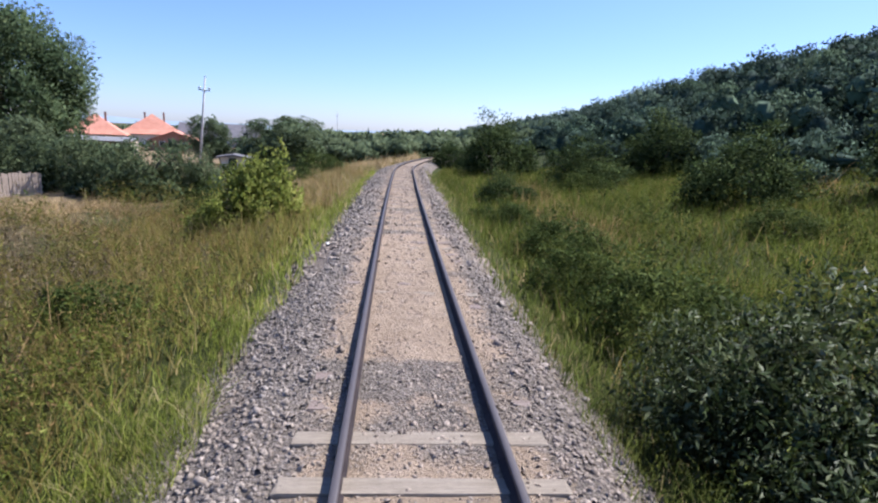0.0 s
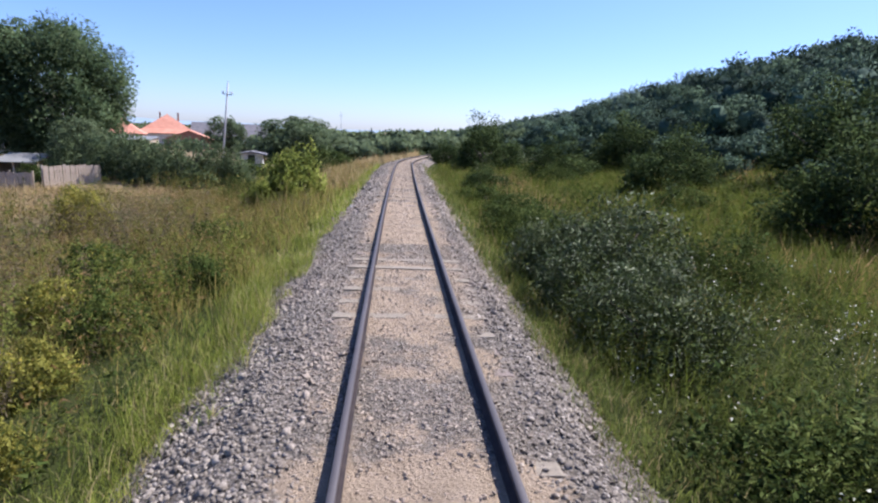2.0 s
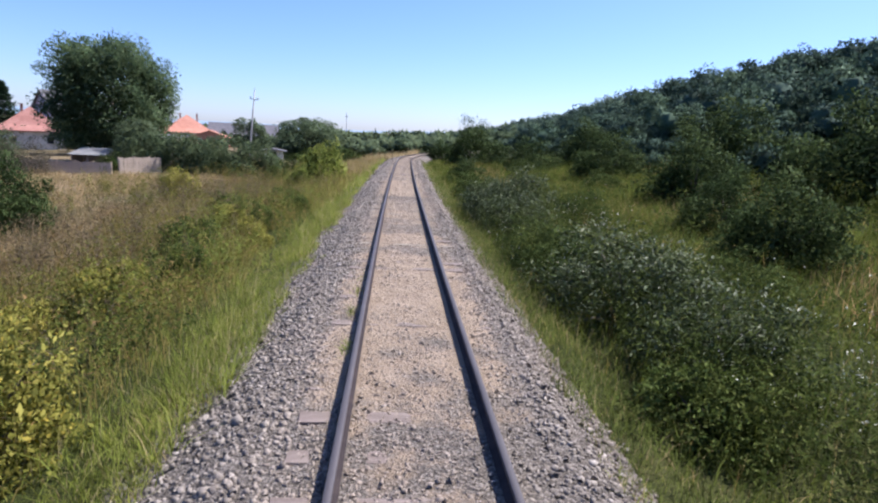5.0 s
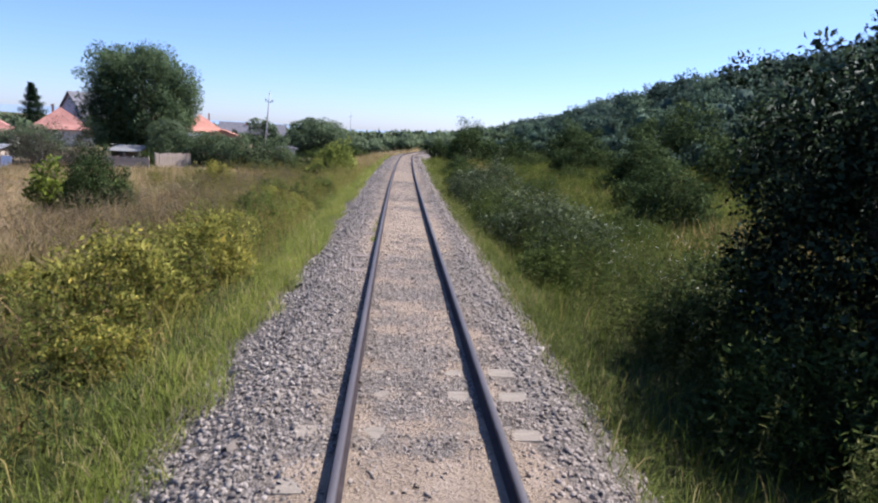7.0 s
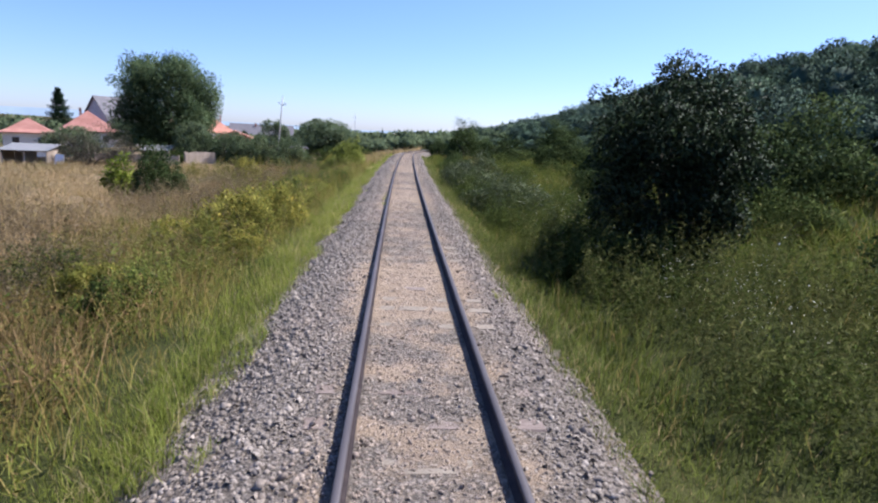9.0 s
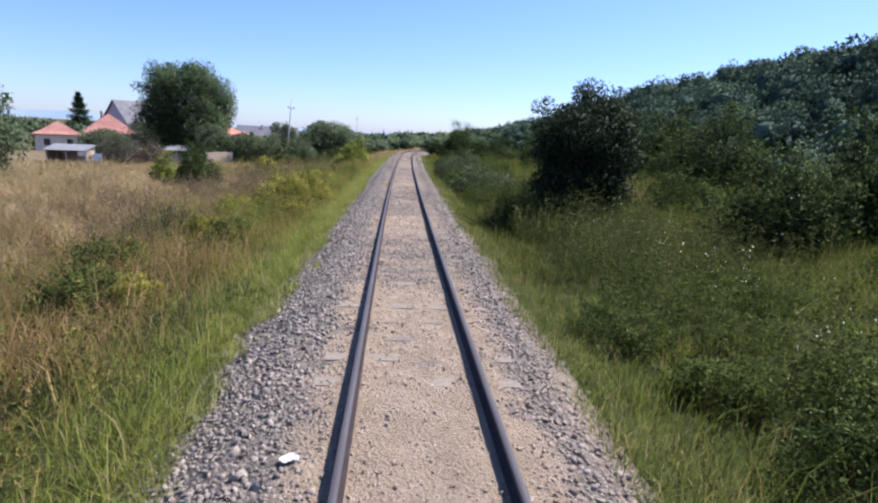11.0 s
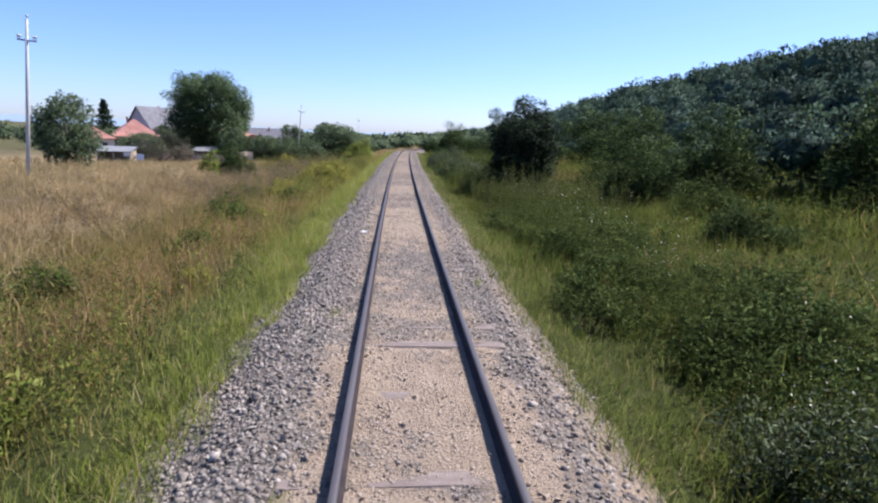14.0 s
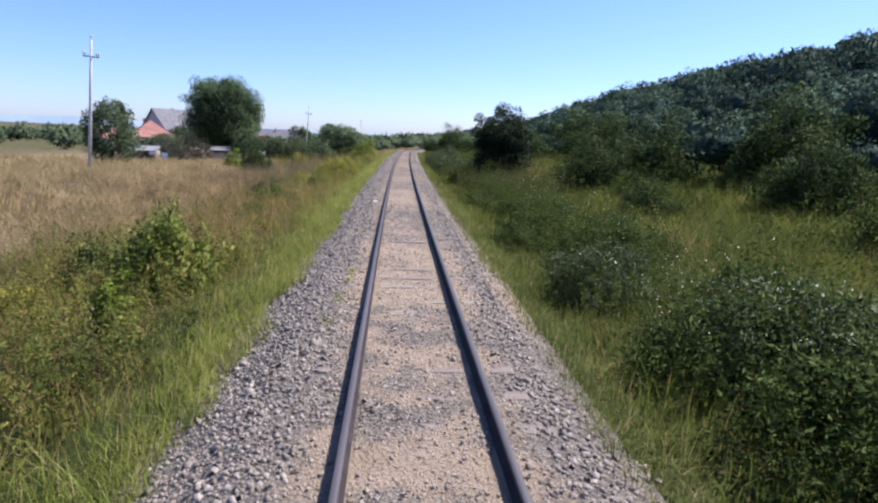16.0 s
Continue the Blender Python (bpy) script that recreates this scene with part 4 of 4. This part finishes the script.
weeds("leafy_weeds", "fresh green leafy weeds low on the embankment edge", L_FRESH, *sow(-7.5, -3.4, -62, 12, 9.0, 126, lambda x, y, d: green_stretch(y) * np.clip(1.2 * waves(x, y, 2.2, 127) - 0.25, 0, 1)), 0.6, 0.07, 128, per=10, tiers=4, width=0.16)
weeds("brown_stalks", "withered brown flower stalks above the grass", L_DRY, *sow(-10.5, -4.0, -62, 20, 3.0, 129, lambda x, y, d: np.clip(0.2 + 1.1 * waves(x, y, 4, 130), 0, 1)), 1.0, 0.05, 131, per=6, slim=0.25, tiers=9, width=0.035)
weeds("lower_slope_weeds", "green weeds low on the embankment slope", L_WEED, *sow(-14, -8.5, -60, -40, 8.0, 143, lambda x, y, d: np.clip(0.5 + 0.9 * waves(x, y, 3, 144), 0, 1)), 0.85, 0.075, 145, tiers=6, width=0.12)
weeds("slope_brush", "olive brush on the lower slope", L_BRUSH, *sow(-14, -5, -58, 40, 2.6, 84, lambda x, y, d: np.clip(0.4 + 0.9 * waves(x, y, 5, 85), 0, 1)), 0.8, 0.08, 86)
weeds("dry_brush", "tall dry brown brush at the foot of the embankment", L_DRY, *sow(-16.5, -7.5, -30, 22, 7.0, 135, lambda x, y, d: np.clip(0.35 + 1.1 * waves(x, y, 4.5, 136), 0, 1)), 1.25, 0.075, 137, per=9, slim=0.3, tiers=7, width=0.1)
weeds("field_scrub", "dry tangled scrub between field and gardens", L_BRUSH, *sow(-24, -9, 10, 44, 2.2, 132, lambda x, y, d: np.clip(0.25 + 1.1 * waves(x, y, 6, 133), 0, 1)), 1.1, 0.13, 134, tiers=5, width=0.16)
weeds("meadow_weeds", "dark green weeds in the meadow", L_MWEED, *sow(3.2, 9, -62, 14, 12.0, 87, lambda x, y, d: np.clip(0.5 + 0.9 * waves(x, y, 4, 88), 0, 1) * past_line(x, y, d)), 1.0, 0.058, 89, per=11, tiers=7, width=0.1)
weeds("edge_weeds", "leafy green weeds along the grass verge", L_MWEED, *sow(2.4, 6.5, -64, 14, 18.0, 115, lambda x, y, d: np.clip(0.5 + 1.1 * waves(x, y, 2.2, 116), 0, 1) * past_line(x, y, d)), 0.95, 0.058, 117, per=12, tiers=6, width=0.11)
weeds("far_weeds", "dark green weeds further out in the meadow", L_MWEED, *sow(8.5, 26, -60, 50, 2.0, 98, lambda x, y, d: np.clip(0.2 + 0.9 * waves(x, y, 6, 99), 0, 1)), 1.0, 0.13, 100, per=8, tiers=5)
weeds("stalky_weeds", "tall upright olive weeds with narrow leaves", L_STALK, *sow(3.5, 10.0, -32, -15, 20.0, 94, lambda x, y, d: np.clip(0.75 + 0.9 * waves(x, y, 1.5, 111), 0, 1) * np.interp(d, [3.5, 4.2], [0.2, 1])), 1.25, 0.075, 95, per=7, slim=0.2, tiers=10, width=0.04)
weeds("white_flowers", "small white wild flowers among the weeds", M_PETAL, *sow(3.0, 8, -62, 12, 6.5, 91, lambda x, y, d: np.clip(0.15 + 1.0 * waves(x, y, 5, 92), 0, 1) * past_line(x, y, d)), 1.05, 0.032, 93, per=3, slim=0.9, tiers=3, width=0.16)


def fir(height, seed):
    ob = thing("fir_tree", "tall dark conical fir tree", "fir tree", pose(0, 0, -200), "trees")
    rr = np.random.default_rng(seed)
    bm = bmesh.new()
    tube(bm, [(0, 0, -0.3), (0, 0, height * 0.5), (0, 0, height)], [0.2, 0.12, 0.02], 8)
    part("trunk", bm, M_BARK, ob)
    cs, rs = [], []
    for k in range(26):
        z = height * (0.08 + 0.9 * k / 25)
        reach = ((height - z) * 0.33 + 0.2) * (0.8 + 0.35 * (k % 3))
        for q in range(7):
            a = q * 2 * math.pi / 7 + k * 0.7
            for f in (0.45, 0.85):
                cs.append((math.cos(a) * reach * f, math.sin(a) * reach * f, z - reach * f * 0.25 + rr.uniform(-0.1, 0.1)))
                rs.append(0.16 * reach + 0.12)
    part("crown", leaf_mesh("crown", *leaf_cloud(cs, rs, 34, 0.34, seed, 0.3)), L_FIR, ob)
    return ob


FIR = fir(12.0, 131)
stand(FIR, -78, 100, 0, 1.0, first=True)


def wood(name, label, mat, spots, seed, leaf, per, category, n=18):
    """Many trees together, each a rounded uneven crown: a lumpy heart with leaf clumps all over it."""
    r = np.random.default_rng(seed)
    vv, ff, nn, tt, off = [], [], [], [], 0
    la, lo = np.meshgrid(np.linspace(-1.25, 1.57, 7), np.linspace(0, 2 * np.pi, 11)[:-1], indexing="ij")
    ball = np.stack([np.cos(la) * np.cos(lo), np.cos(la) * np.sin(lo), np.sin(la)], -1).reshape(-1, 3)
    q = (np.arange(6)[:, None] * 10 + np.arange(10)[None]).ravel()
    e = (np.arange(6)[:, None] * 10 + (np.arange(10)[None] + 1) % 10).ravel()
    ball_faces = np.concatenate([np.stack([q, e, e + 10], 1), np.stack([q, e + 10, q + 10], 1)])
    for x, y, h, w in spots:
        z = float(ground_z(x, y))
        u = r.normal(size=(n, 3))
        u[:, 2] += 0.25
        u /= np.linalg.norm(u, axis=1)[:, None]
        heart, reach = np.array([x, y, z + h * 0.55]), np.array([w, w, h * 0.45])
        c = u * reach * r.uniform(0.55, 0.88, (n, 1)) + heart
        near = abs(x) < 52 and y < 90 and h > 2.8
        many, size = (per // 4, leaf * 2) if x > 20 and y < 1.13 * x - 78 else (per * 3 // 2, leaf * 0.8) if near else (per, leaf) if y < 150 else (per // 2, leaf * 1.4)
        v, f, k = leaf_cloud(c, r.uniform(0.26, 0.38, n) * w, many, size * w, int(r.integers(1e6)), 0.8, fold=False)
        swell = 0.5 + 0.12 * np.clip(waves(ball[:, 0] * 3 + x, ball[:, 1] * 3 + ball[:, 2] * 4 + y, 2.2, seed + 3), -1, 0.7)
        bv = ball * swell[:, None] * reach + heart
        v, f = np.concatenate([v, bv]), np.concatenate([f, ball_faces + len(v)])
        out = (v - heart) / reach
        out /= np.linalg.norm(out, axis=1)[:, None] + 1e-6
        k = np.concatenate([k, 0.3 * r.normal(size=bv.shape)]) * 0.6 + out * 0.9
        vv.append(v), ff.append(f + off), nn.append(k), tt.append(np.full(len(v), r.uniform(0, 1)))
        off += len(v)
    me = leaf_mesh(name, np.concatenate(vv), np.concatenate(ff), np.concatenate(nn))
    me.attributes.new("tone", "FLOAT", "POINT").data.foreach_set("value", np.concatenate(tt).astype(np.float32))
    return tagged(part(name, me, mat, None), label, category, kind="stuff")


r = np.random.default_rng(141)
spots = []
for gy in np.arange(-70, 300, 4.9):
    for gx in np.arange(20, 170, 4.9):
        x, y = gx + r.uniform(-2.3, 2.3), gy + r.uniform(-2.3, 2.3)
        if x < 25 + 5 * math.sin(y / 17) + r.uniform(-3, 7) or x > 118 + max(y, 0) * 0.2:
            continue
        if y > 150 and r.uniform() > np.interp(y, [150, 300], [0.95, 0.6]):
            continue
        big = np.interp(x, [25, 60], [0.75, 1.0]) * r.choice([0.8, 1.0, 1.15])
        spots.append((x, y, r.uniform(5.0, 7.4) * big, r.uniform(2.5, 3.5) * big))
spots += [(x, y, r.uniform(1.6, 2.8), r.uniform(1.5, 2.3)) for x, y in zip(r.uniform(22, 62, 420), r.uniform(-48, 110, 420))]
wood("hillside_wood", "dense deciduous wood covering the hillside, its dark green blued for haze", L_BLUED_FOREST, [p for p in spots if p[1] < 105], 143, 0.12, 38, "wood")
# The same hillside wood, its far end coloured for haze.
wood("hazed_far_wood", "wood at the far end of the hillside, paled and blued for haze", L_HAZED_WOOD, [p for p in spots if p[1] >= 105], 147, 0.125, 30, "wood")
spots = [(r.uniform(-150, 80), r.uniform(135, 420), r.uniform(3.2, 5.5), r.uniform(2.5, 4.5)) for k in range(330)]
spots += [(r.uniform(-34, 46), r.uniform(122, 140), r.uniform(2.2, 3.6), r.uniform(1.8, 2.8)) for k in range(110)]
spots += [(float(track_x(y)) - r.uniform(6, 34), y, r.uniform(2.0, 3.4), r.uniform(1.6, 2.6)) for y in r.uniform(84, 122, 70)]
spots += [(r.uniform(-110, -35), r.uniform(60, 150), r.uniform(3, 5.0), r.uniform(2, 3)) for k in range(70)]
spots = [(a, b, min(h, 2.4) if b < 170 and -0.58 < a / b < -0.2 else h, w) for a, b, h, w in spots]
spots = [s for s in spots if s[0] - float(track_x(s[1])) < -6 or s[0] - float(track_x(s[1])) > 5 or s[1] > 118]
wood("far_trees", "belt of trees beyond the bend, coloured pale for haze", L_HAZED_BELT, spots, 145, 0.24, 12, "wood")


# ------------------------------------------------------------ utility poles
def utility_pole(height):
    ob = thing("utility_pole", "pale concrete utility pole with a crossarm and insulators", "utility pole", pose(0, 0, -200), "utility poles")
    bm = bmesh.new()
    tube(bm, [(0, 0, -0.5), (0, 0, height * 0.5), (0, 0, height)], [0.15, 0.12, 0.085], 10)
    part("pole", bm, M_CONCRETE, ob)
    bm = bmesh.new()
    box(bm, -0.62, -0.045, height - 1.24, 0.62, 0.045, height - 1.15)
    part("crossarm", bm, M_METAL, ob, "grey metal crossarm")
    for x, z in ((-0.58, height - 1.15), (0.58, height - 1.15), (-0.45, height - 1.15), (0.45, height - 1.15), (0, height)):
        bm = bmesh.new()
        tube(bm, [(x, 0, z), (x, 0, z + 0.1), (x, 0, z + 0.12), (x, 0, z + 0.2), (x, 0, z + 0.26)], [0.02, 0.02, 0.085, 0.07, 0.04], 9)
        part("insulator", bm, M_PORCELAIN, ob, "pale porcelain insulator")
    return ob


POLE = utility_pole(9.6)


def set_pole(x, y, lean, first=False, h=1.0):
    m = pose(x, y, float(ground_z(x, y)), 0, lean, 0) @ Matrix.Diagonal((1, 1, h, 1))
    if first:
        POLE.matrix_basis = m
    else:
        copy_thing(POLE, m)


set_pole(-22.4, 66.5, 5.5, True, h=1.1)
set_pole(-26.2, -13.5, 5.5, h=(8.35 - float(ground_z(-26.2, -13.5))) / 9.6)
set_pole(-24, 240, 0, h=1.25)


# ------------------------------------------------------------ houses
def house(label, x, y, turn, w, d, wall_h, roof_h, hip, roof_mat, wall_mat, ridge=0.2, chimneys=1, windows=2):
    """A house with walls, a hipped or gabled roof with overhanging eaves, chimneys and windows."""
    ob = thing("house", label, "house", pose(x, y, float(ground_z(x, y)) - 0.1, 0, 0, turn), "village houses")
    bm = bmesh.new()
    box(bm, -w / 2, -d / 2, -0.5, w / 2, d / 2, wall_h)
    if not hip:
        vs = [bm.verts.new(p) for p in ((-w / 2 + 0.02, -d / 2, wall_h), (w / 2 - 0.02, -d / 2, wall_h), (0, -d / 2, wall_h + roof_h - 0.1), (-w / 2 + 0.02, d / 2, wall_h), (w / 2 - 0.02, d / 2, wall_h), (0, d / 2, wall_h + roof_h - 0.1))]
        for f in ((0, 1, 2), (5, 4, 3), (1, 4, 5, 2), (3, 0, 2, 5)):
            bm.faces.new([vs[k] for k in f])
    part("wall", bm, wall_mat, ob)
    e = 0.5
    bm = bmesh.new()
    if hip:
        l = max(d / 2 * ridge, 0.3)
        low = [(-w / 2 - e, -d / 2 - e), (w / 2 + e, -d / 2 - e), (w / 2 + e, d / 2 + e), (-w / 2 - e, d / 2 + e)]
        kink = [(a * 0.72, b * 0.72) for a, b in low]
        a = [bm.verts.new((*p, wall_h - 0.12)) for p in low]
        b = [bm.verts.new((*p, wall_h + 0.06)) for p in low]
        k = [bm.verts.new((*p, wall_h + roof_h * 0.24)) for p in kink]
        t = [bm.verts.new((0, -l, wall_h + roof_h)), bm.verts.new((0, l, wall_h + roof_h))]
        bm.faces.new(list(reversed(a)))
        for q in range(4):
            n = (q + 1) % 4
            bm.faces.new((a[q], a[n], b[n], b[q]))
            bm.faces.new((b[q], b[n], k[n], k[q]))
        bm.faces.new((k[0], k[1], t[0]))
        bm.faces.new((k[1], k[2], t[1], t[0]))
        bm.faces.new((k[2], k[3], t[1]))
        bm.faces.new((k[3], k[0], t[0], t[1]))
    else:
        for s in (-1, 1):
            o = [(s * (w / 2 + e), -d / 2 - e, wall_h - e * roof_h / (w / 2)), (0, -d / 2 - e, wall_h + roof_h), (0, d / 2 + e, wall_h + roof_h), (s * (w / 2 + e), d / 2 + e, wall_h - e * roof_h / (w / 2))]
            lo = [bm.verts.new(p) for p in o]
            hi = [bm.verts.new((p[0], p[1], p[2] + 0.16)) for p in o]
            bm.faces.new(hi if s < 0 else list(reversed(hi)))
            bm.faces.new(list(reversed(lo)) if s < 0 else lo)
            for q in range(4):
                bm.faces.new((lo[q], lo[(q + 1) % 4], hi[(q + 1) % 4], hi[q]))
        bmesh.ops.recalc_face_normals(bm, faces=bm.faces)
    roof = part("roof", bm, roof_mat, ob, "tiled roof")
    for q in range(chimneys):
        bm = bmesh.new()
        cx, cy = (-0.12 + 0.3 * q) * w, (0.1 - 0.2 * q) * d
        top = wall_h + roof_h + 0.35
        box(bm, cx - 0.2, cy - 0.2, wall_h + roof_h * 0.45, cx + 0.2, cy + 0.2, top)
        box(bm, cx - 0.26, cy - 0.26, top, cx + 0.26, cy + 0.26, top + 0.1)
        part("chimney", bm, M_BRICKY, roof, "brick chimney")
    for s in (-1, 1):
        for q in range(windows):
            wx = (q + 0.5) / windows * w - w / 2
            bm = bmesh.new()
            box(bm, wx - 0.55, s * (d / 2 + 0.03) - 0.05, wall_h * 0.35, wx + 0.55, s * (d / 2 + 0.03) + 0.05, wall_h * 0.35 + 1.3)
            win = part("window", bm, M_RENDER_W, ob, "white window frame")
            bm = bmesh.new()
            box(bm, wx - 0.46, s * (d / 2 + 0.085) - 0.01, wall_h * 0.35 + 0.09, wx + 0.46, s * (d / 2 + 0.085) + 0.01, wall_h * 0.35 + 1.21)
            part("pane", bm, M_DARKGLASS, win)
    return ob


house("village house with a pyramid roof of orange tiles", -63.8, 128, 20, 11, 11, 3.0, 4.2, True, M_TILE, M_RENDER_W, 0.12, 2)
house("village house with a hipped roof of orange tiles", -61.0, 150, 20, 14.5, 14.5, 3.0, 4.9, True, M_TILE, M_RENDER_W, 0.22, 2)
house("low annexe with a shallow roof of orange tiles", -47.5, 128, 15, 9, 8, 2.4, 1.7, False, M_TILE, M_BRICKY, chimneys=0)
house("small white garden building with grey roofing", -19.5, 70, 10, 2.8, 2.6, 1.9, 0.25, False, M_SLATE, M_RENDER_W, chimneys=0, windows=1)
house("long low house with dark grey roofing behind the hedges", -49, 165, 100, 9, 20, 3.0, 3.2, False, M_SLATE, M_RENDER_W, chimneys=1)
house("house with a weathered red hipped roof", -63.4, 84, 30, 10, 11, 3.2, 4.0, True, M_TILE_OLD, M_RENDER_W, 0.25, 1)
house("tall grey plastered house with a steep gable", -63.2, 97, -25, 8, 12, 5.5, 4.8, False, M_SLATE, M_RENDER_G, chimneys=1)
house("small white house with a red hipped roof", -61.2, 62, 30, 6.6, 6.6, 3.0, 2.3, True, M_TILE_OLD, M_RENDER_W, 0.3, 0)


def shed(label, x, y, turn, w, d, h):
    """Open-fronted lean-to: posts, a sloping sheet roof, plank back and sides."""
    ob = thing("shed", label, "shed", pose(x, y, float(ground_z(x, y)), 0, 0, turn), "garden sheds")
    for a in (-w / 2, 0, w / 2):
        for b in (-d / 2, d / 2):
            bm = bmesh.new()
            box(bm, a - 0.07, b - 0.07, -0.3, a + 0.07, b + 0.07, h + (0.5 if b > 0 else 0))
            part("post", bm, M_PLANK, ob)
    bm = bmesh.new()
    box(bm, -w / 2 - 0.3, -d / 2 - 0.4, 0, w / 2 + 0.3, d / 2 + 0.4, 0.06, pose(0, 0, h + 0.25, math.degrees(math.atan2(0.5, d)), 0, 0))
    part("roof", bm, M_SHEET, ob, "corrugated sheet roof")
    bm = bmesh.new()
    box(bm, -w / 2, d / 2 + 0.08, 0, w / 2, d / 2 + 0.12, h + 0.4)
    part("back_wall", bm, M_PLANK, ob)
    for a in (-w / 2 - 0.1, w / 2 + 0.08):
        bm = bmesh.new()
        box(bm, a, -d / 2 + 0.1, 0, a + 0.03, d / 2 - 0.1, h)
        part("side_wall", bm, M_PLANK, ob)
    return ob


SHED = shed("open-fronted shed with a grey sheet roof by the gardens", -41.8, 31.0, 12, 4.2, 3.5, 1.8)
bm = bmesh.new()
box(bm, 1.3, -1.84, 1.15, 2.1, -1.8, 1.72)
part("panel", bm, M_WHITE, SHED, "white board under the eaves")
shed("long low outbuilding with a pale grey sheet roof", -52.5, 104.0, 0, 13, 4, 2.5)
bm = bmesh.new()
box(bm, -0.45, -0.02, 0, 0.45, 0.02, 1.25)
bmesh.ops.bevel(bm, geom=list(bm.edges), offset=0.008, segments=1, affect="EDGES")
board = tagged(part("white_board", bm, M_WHITE, None), "white board leaning in the weeds beside a garden shed", "board")
board.matrix_world = pose(-37.7, 29.0, float(ground_z(-37.7, 29.0)) - 0.05, -12, 4, 8)
shed("low dark shed with a pale flat roof under the walnut tree", -34.8, 47.5, 5, 3.2, 3, 1.5)


# ------------------------------------------------------------ fence, sheds, litter
def plank_fence(x, y, turn, n, h, label):
    ob = thing("fence", label, "fence", pose(x, y, float(ground_z(x, y)), 0, 0, turn), "garden fences")
    rr = random.Random(n)
    for k in range(0, n + 1, 8):
        bm = bmesh.new()
        box(bm, k * 0.2 - 0.06, 0.03, -0.3, k * 0.2 + 0.06, 0.15, h + 0.1)
        part("post", bm, M_PLANK, ob)
    for z in (0.3, h - 0.3):
        bm = bmesh.new()
        box(bm, -0.05, -0.03, z, n * 0.2 + 0.05, 0.03, z + 0.09)
        part("rail", bm, M_PLANK, ob)
    bm = bmesh.new()
    box(bm, -0.085, -0.055, 0.02, 0.085, -0.032, h)
    slat = part("slat", bm, M_PLANK, ob)
    slat.location.x = 0.1
    for k in range(1, n):
        s = new("slat", slat.data)
        s.parent = ob
        s.location = (0.1 + k * 0.2, 0, rr.uniform(-0.06, 0.03))
        s.rotation_euler = (0, rr.uniform(-0.02, 0.02), 0)
    return ob


plank_fence(-27.66, 38.3, 55, 22, 1.7, "weathered grey plank fence at the garden edge")
plank_fence(-38.0, 37.0, 8, 48, 1.2, "low grey plank fence below the walnut tree")

# ------------------------------------------------------------ sleepers
def sleeper_mesh(name, mat, seed):
    r = random.Random(seed)
    bm = bmesh.new()
    bmesh.ops.create_cube(bm, size=1.0)
    bmesh.ops.scale(bm, vec=(2.5, 0.25, 0.16), verts=bm.verts)
    bmesh.ops.bevel(bm, geom=list(bm.edges), offset=0.015, segments=1, affect="EDGES")
    for v in bm.verts:
        v.co += Vector((r.uniform(-0.02, 0.02), r.uniform(-0.008, 0.008), r.uniform(-0.006, 0.006)))
    me = bpy.data.meshes.new(name)
    bm.to_mesh(me)
    bm.free()
    me.materials.append(mat)
    return me


kinds = [sleeper_mesh("sleeper", M_WOOD, 1), sleeper_mesh("sleeper", M_WOOD, 2), sleeper_mesh("sleeper", M_PALE, 3), sleeper_mesh("sleeper", M_PALE, 4)]
r = random.Random(5)
marks = sorted(set(BARE + SCOURED + [-76.0, 60.0]))
rows_y = []
for y0, y1 in zip(marks, marks[1:]):
    n = max(round((y1 - y0) / 0.74), 1)
    rows_y += [y0 + (y1 - y0) * k / n for k in range(n)]
for y in rows_y:
    bare, pale = y in BARE, y in SCOURED or -54 < y < -52 or 0 < y < 5.1
    s = new("sleeper", kinds[r.choice((2, 3) if pale else (0, 1, 1, 2))])
    s.parent = track
    sl = float(track_x(y + 0.5) - track_x(y - 0.5))
    top = 0.028 if bare and y > 4 else r.uniform(0.008, 0.018) if bare and y > -10 else r.uniform(0.0, 0.01) if bare else 0.0 if y in SCOURED else r.uniform(-0.02, 0.008)
    s.location = (float(track_x(y)) + r.uniform(-0.04, 0.04), y, float(track_z(y)) - 0.263 + top)
    s.rotation_euler = (r.uniform(-0.01, 0.01), r.uniform(-0.004, 0.004), -sl + r.uniform(-0.02, 0.02))


# ------------------------------------------------------------ small things by the rails
def litter(x, y, size, seed, label):
    """A crumpled scrap of film lying on the stones."""
    rr = np.random.default_rng(seed)
    n = 9
    g = np.linspace(-1, 1, n)
    A, B = np.meshgrid(g, g)
    Z = 0.35 * size * np.abs(waves(A * 1.2, B * 1.2, 1.0, seed)) + 0.05 * size
    k = 1 - 0.25 * np.abs(waves(A, B, 1.5, seed + 1))
    V = np.stack([A * size * k, B * size * 0.7 * k, Z], -1).reshape(-1, 3)
    i = (np.arange(n - 1)[:, None] * n + np.arange(n - 1)[None]).ravel()
    F = np.stack([i, i + 1, i + n + 1, i + n], 1)
    F2 = np.stack([i, i + n, i + n + 1, i + 1], 1) + n * n
    V2 = V - np.array([0, 0, 0.012])
    ob = part("litter", np_mesh("litter", np.concatenate([V, V2]), np.concatenate([F, F2]), True), M_WHITE, None)
    ob.matrix_world = pose(x, y, float(bed_z(x, y)) + 0.03, 0, 0, 30)
    return tagged(ob, label, "litter")


litter(-0.93, -38.5, 0.085, 7, "crumpled white plastic scrap on the ballast")
litter(-2.05, 15.6, 0.12, 9, "pale crumpled paper at the ballast edge")
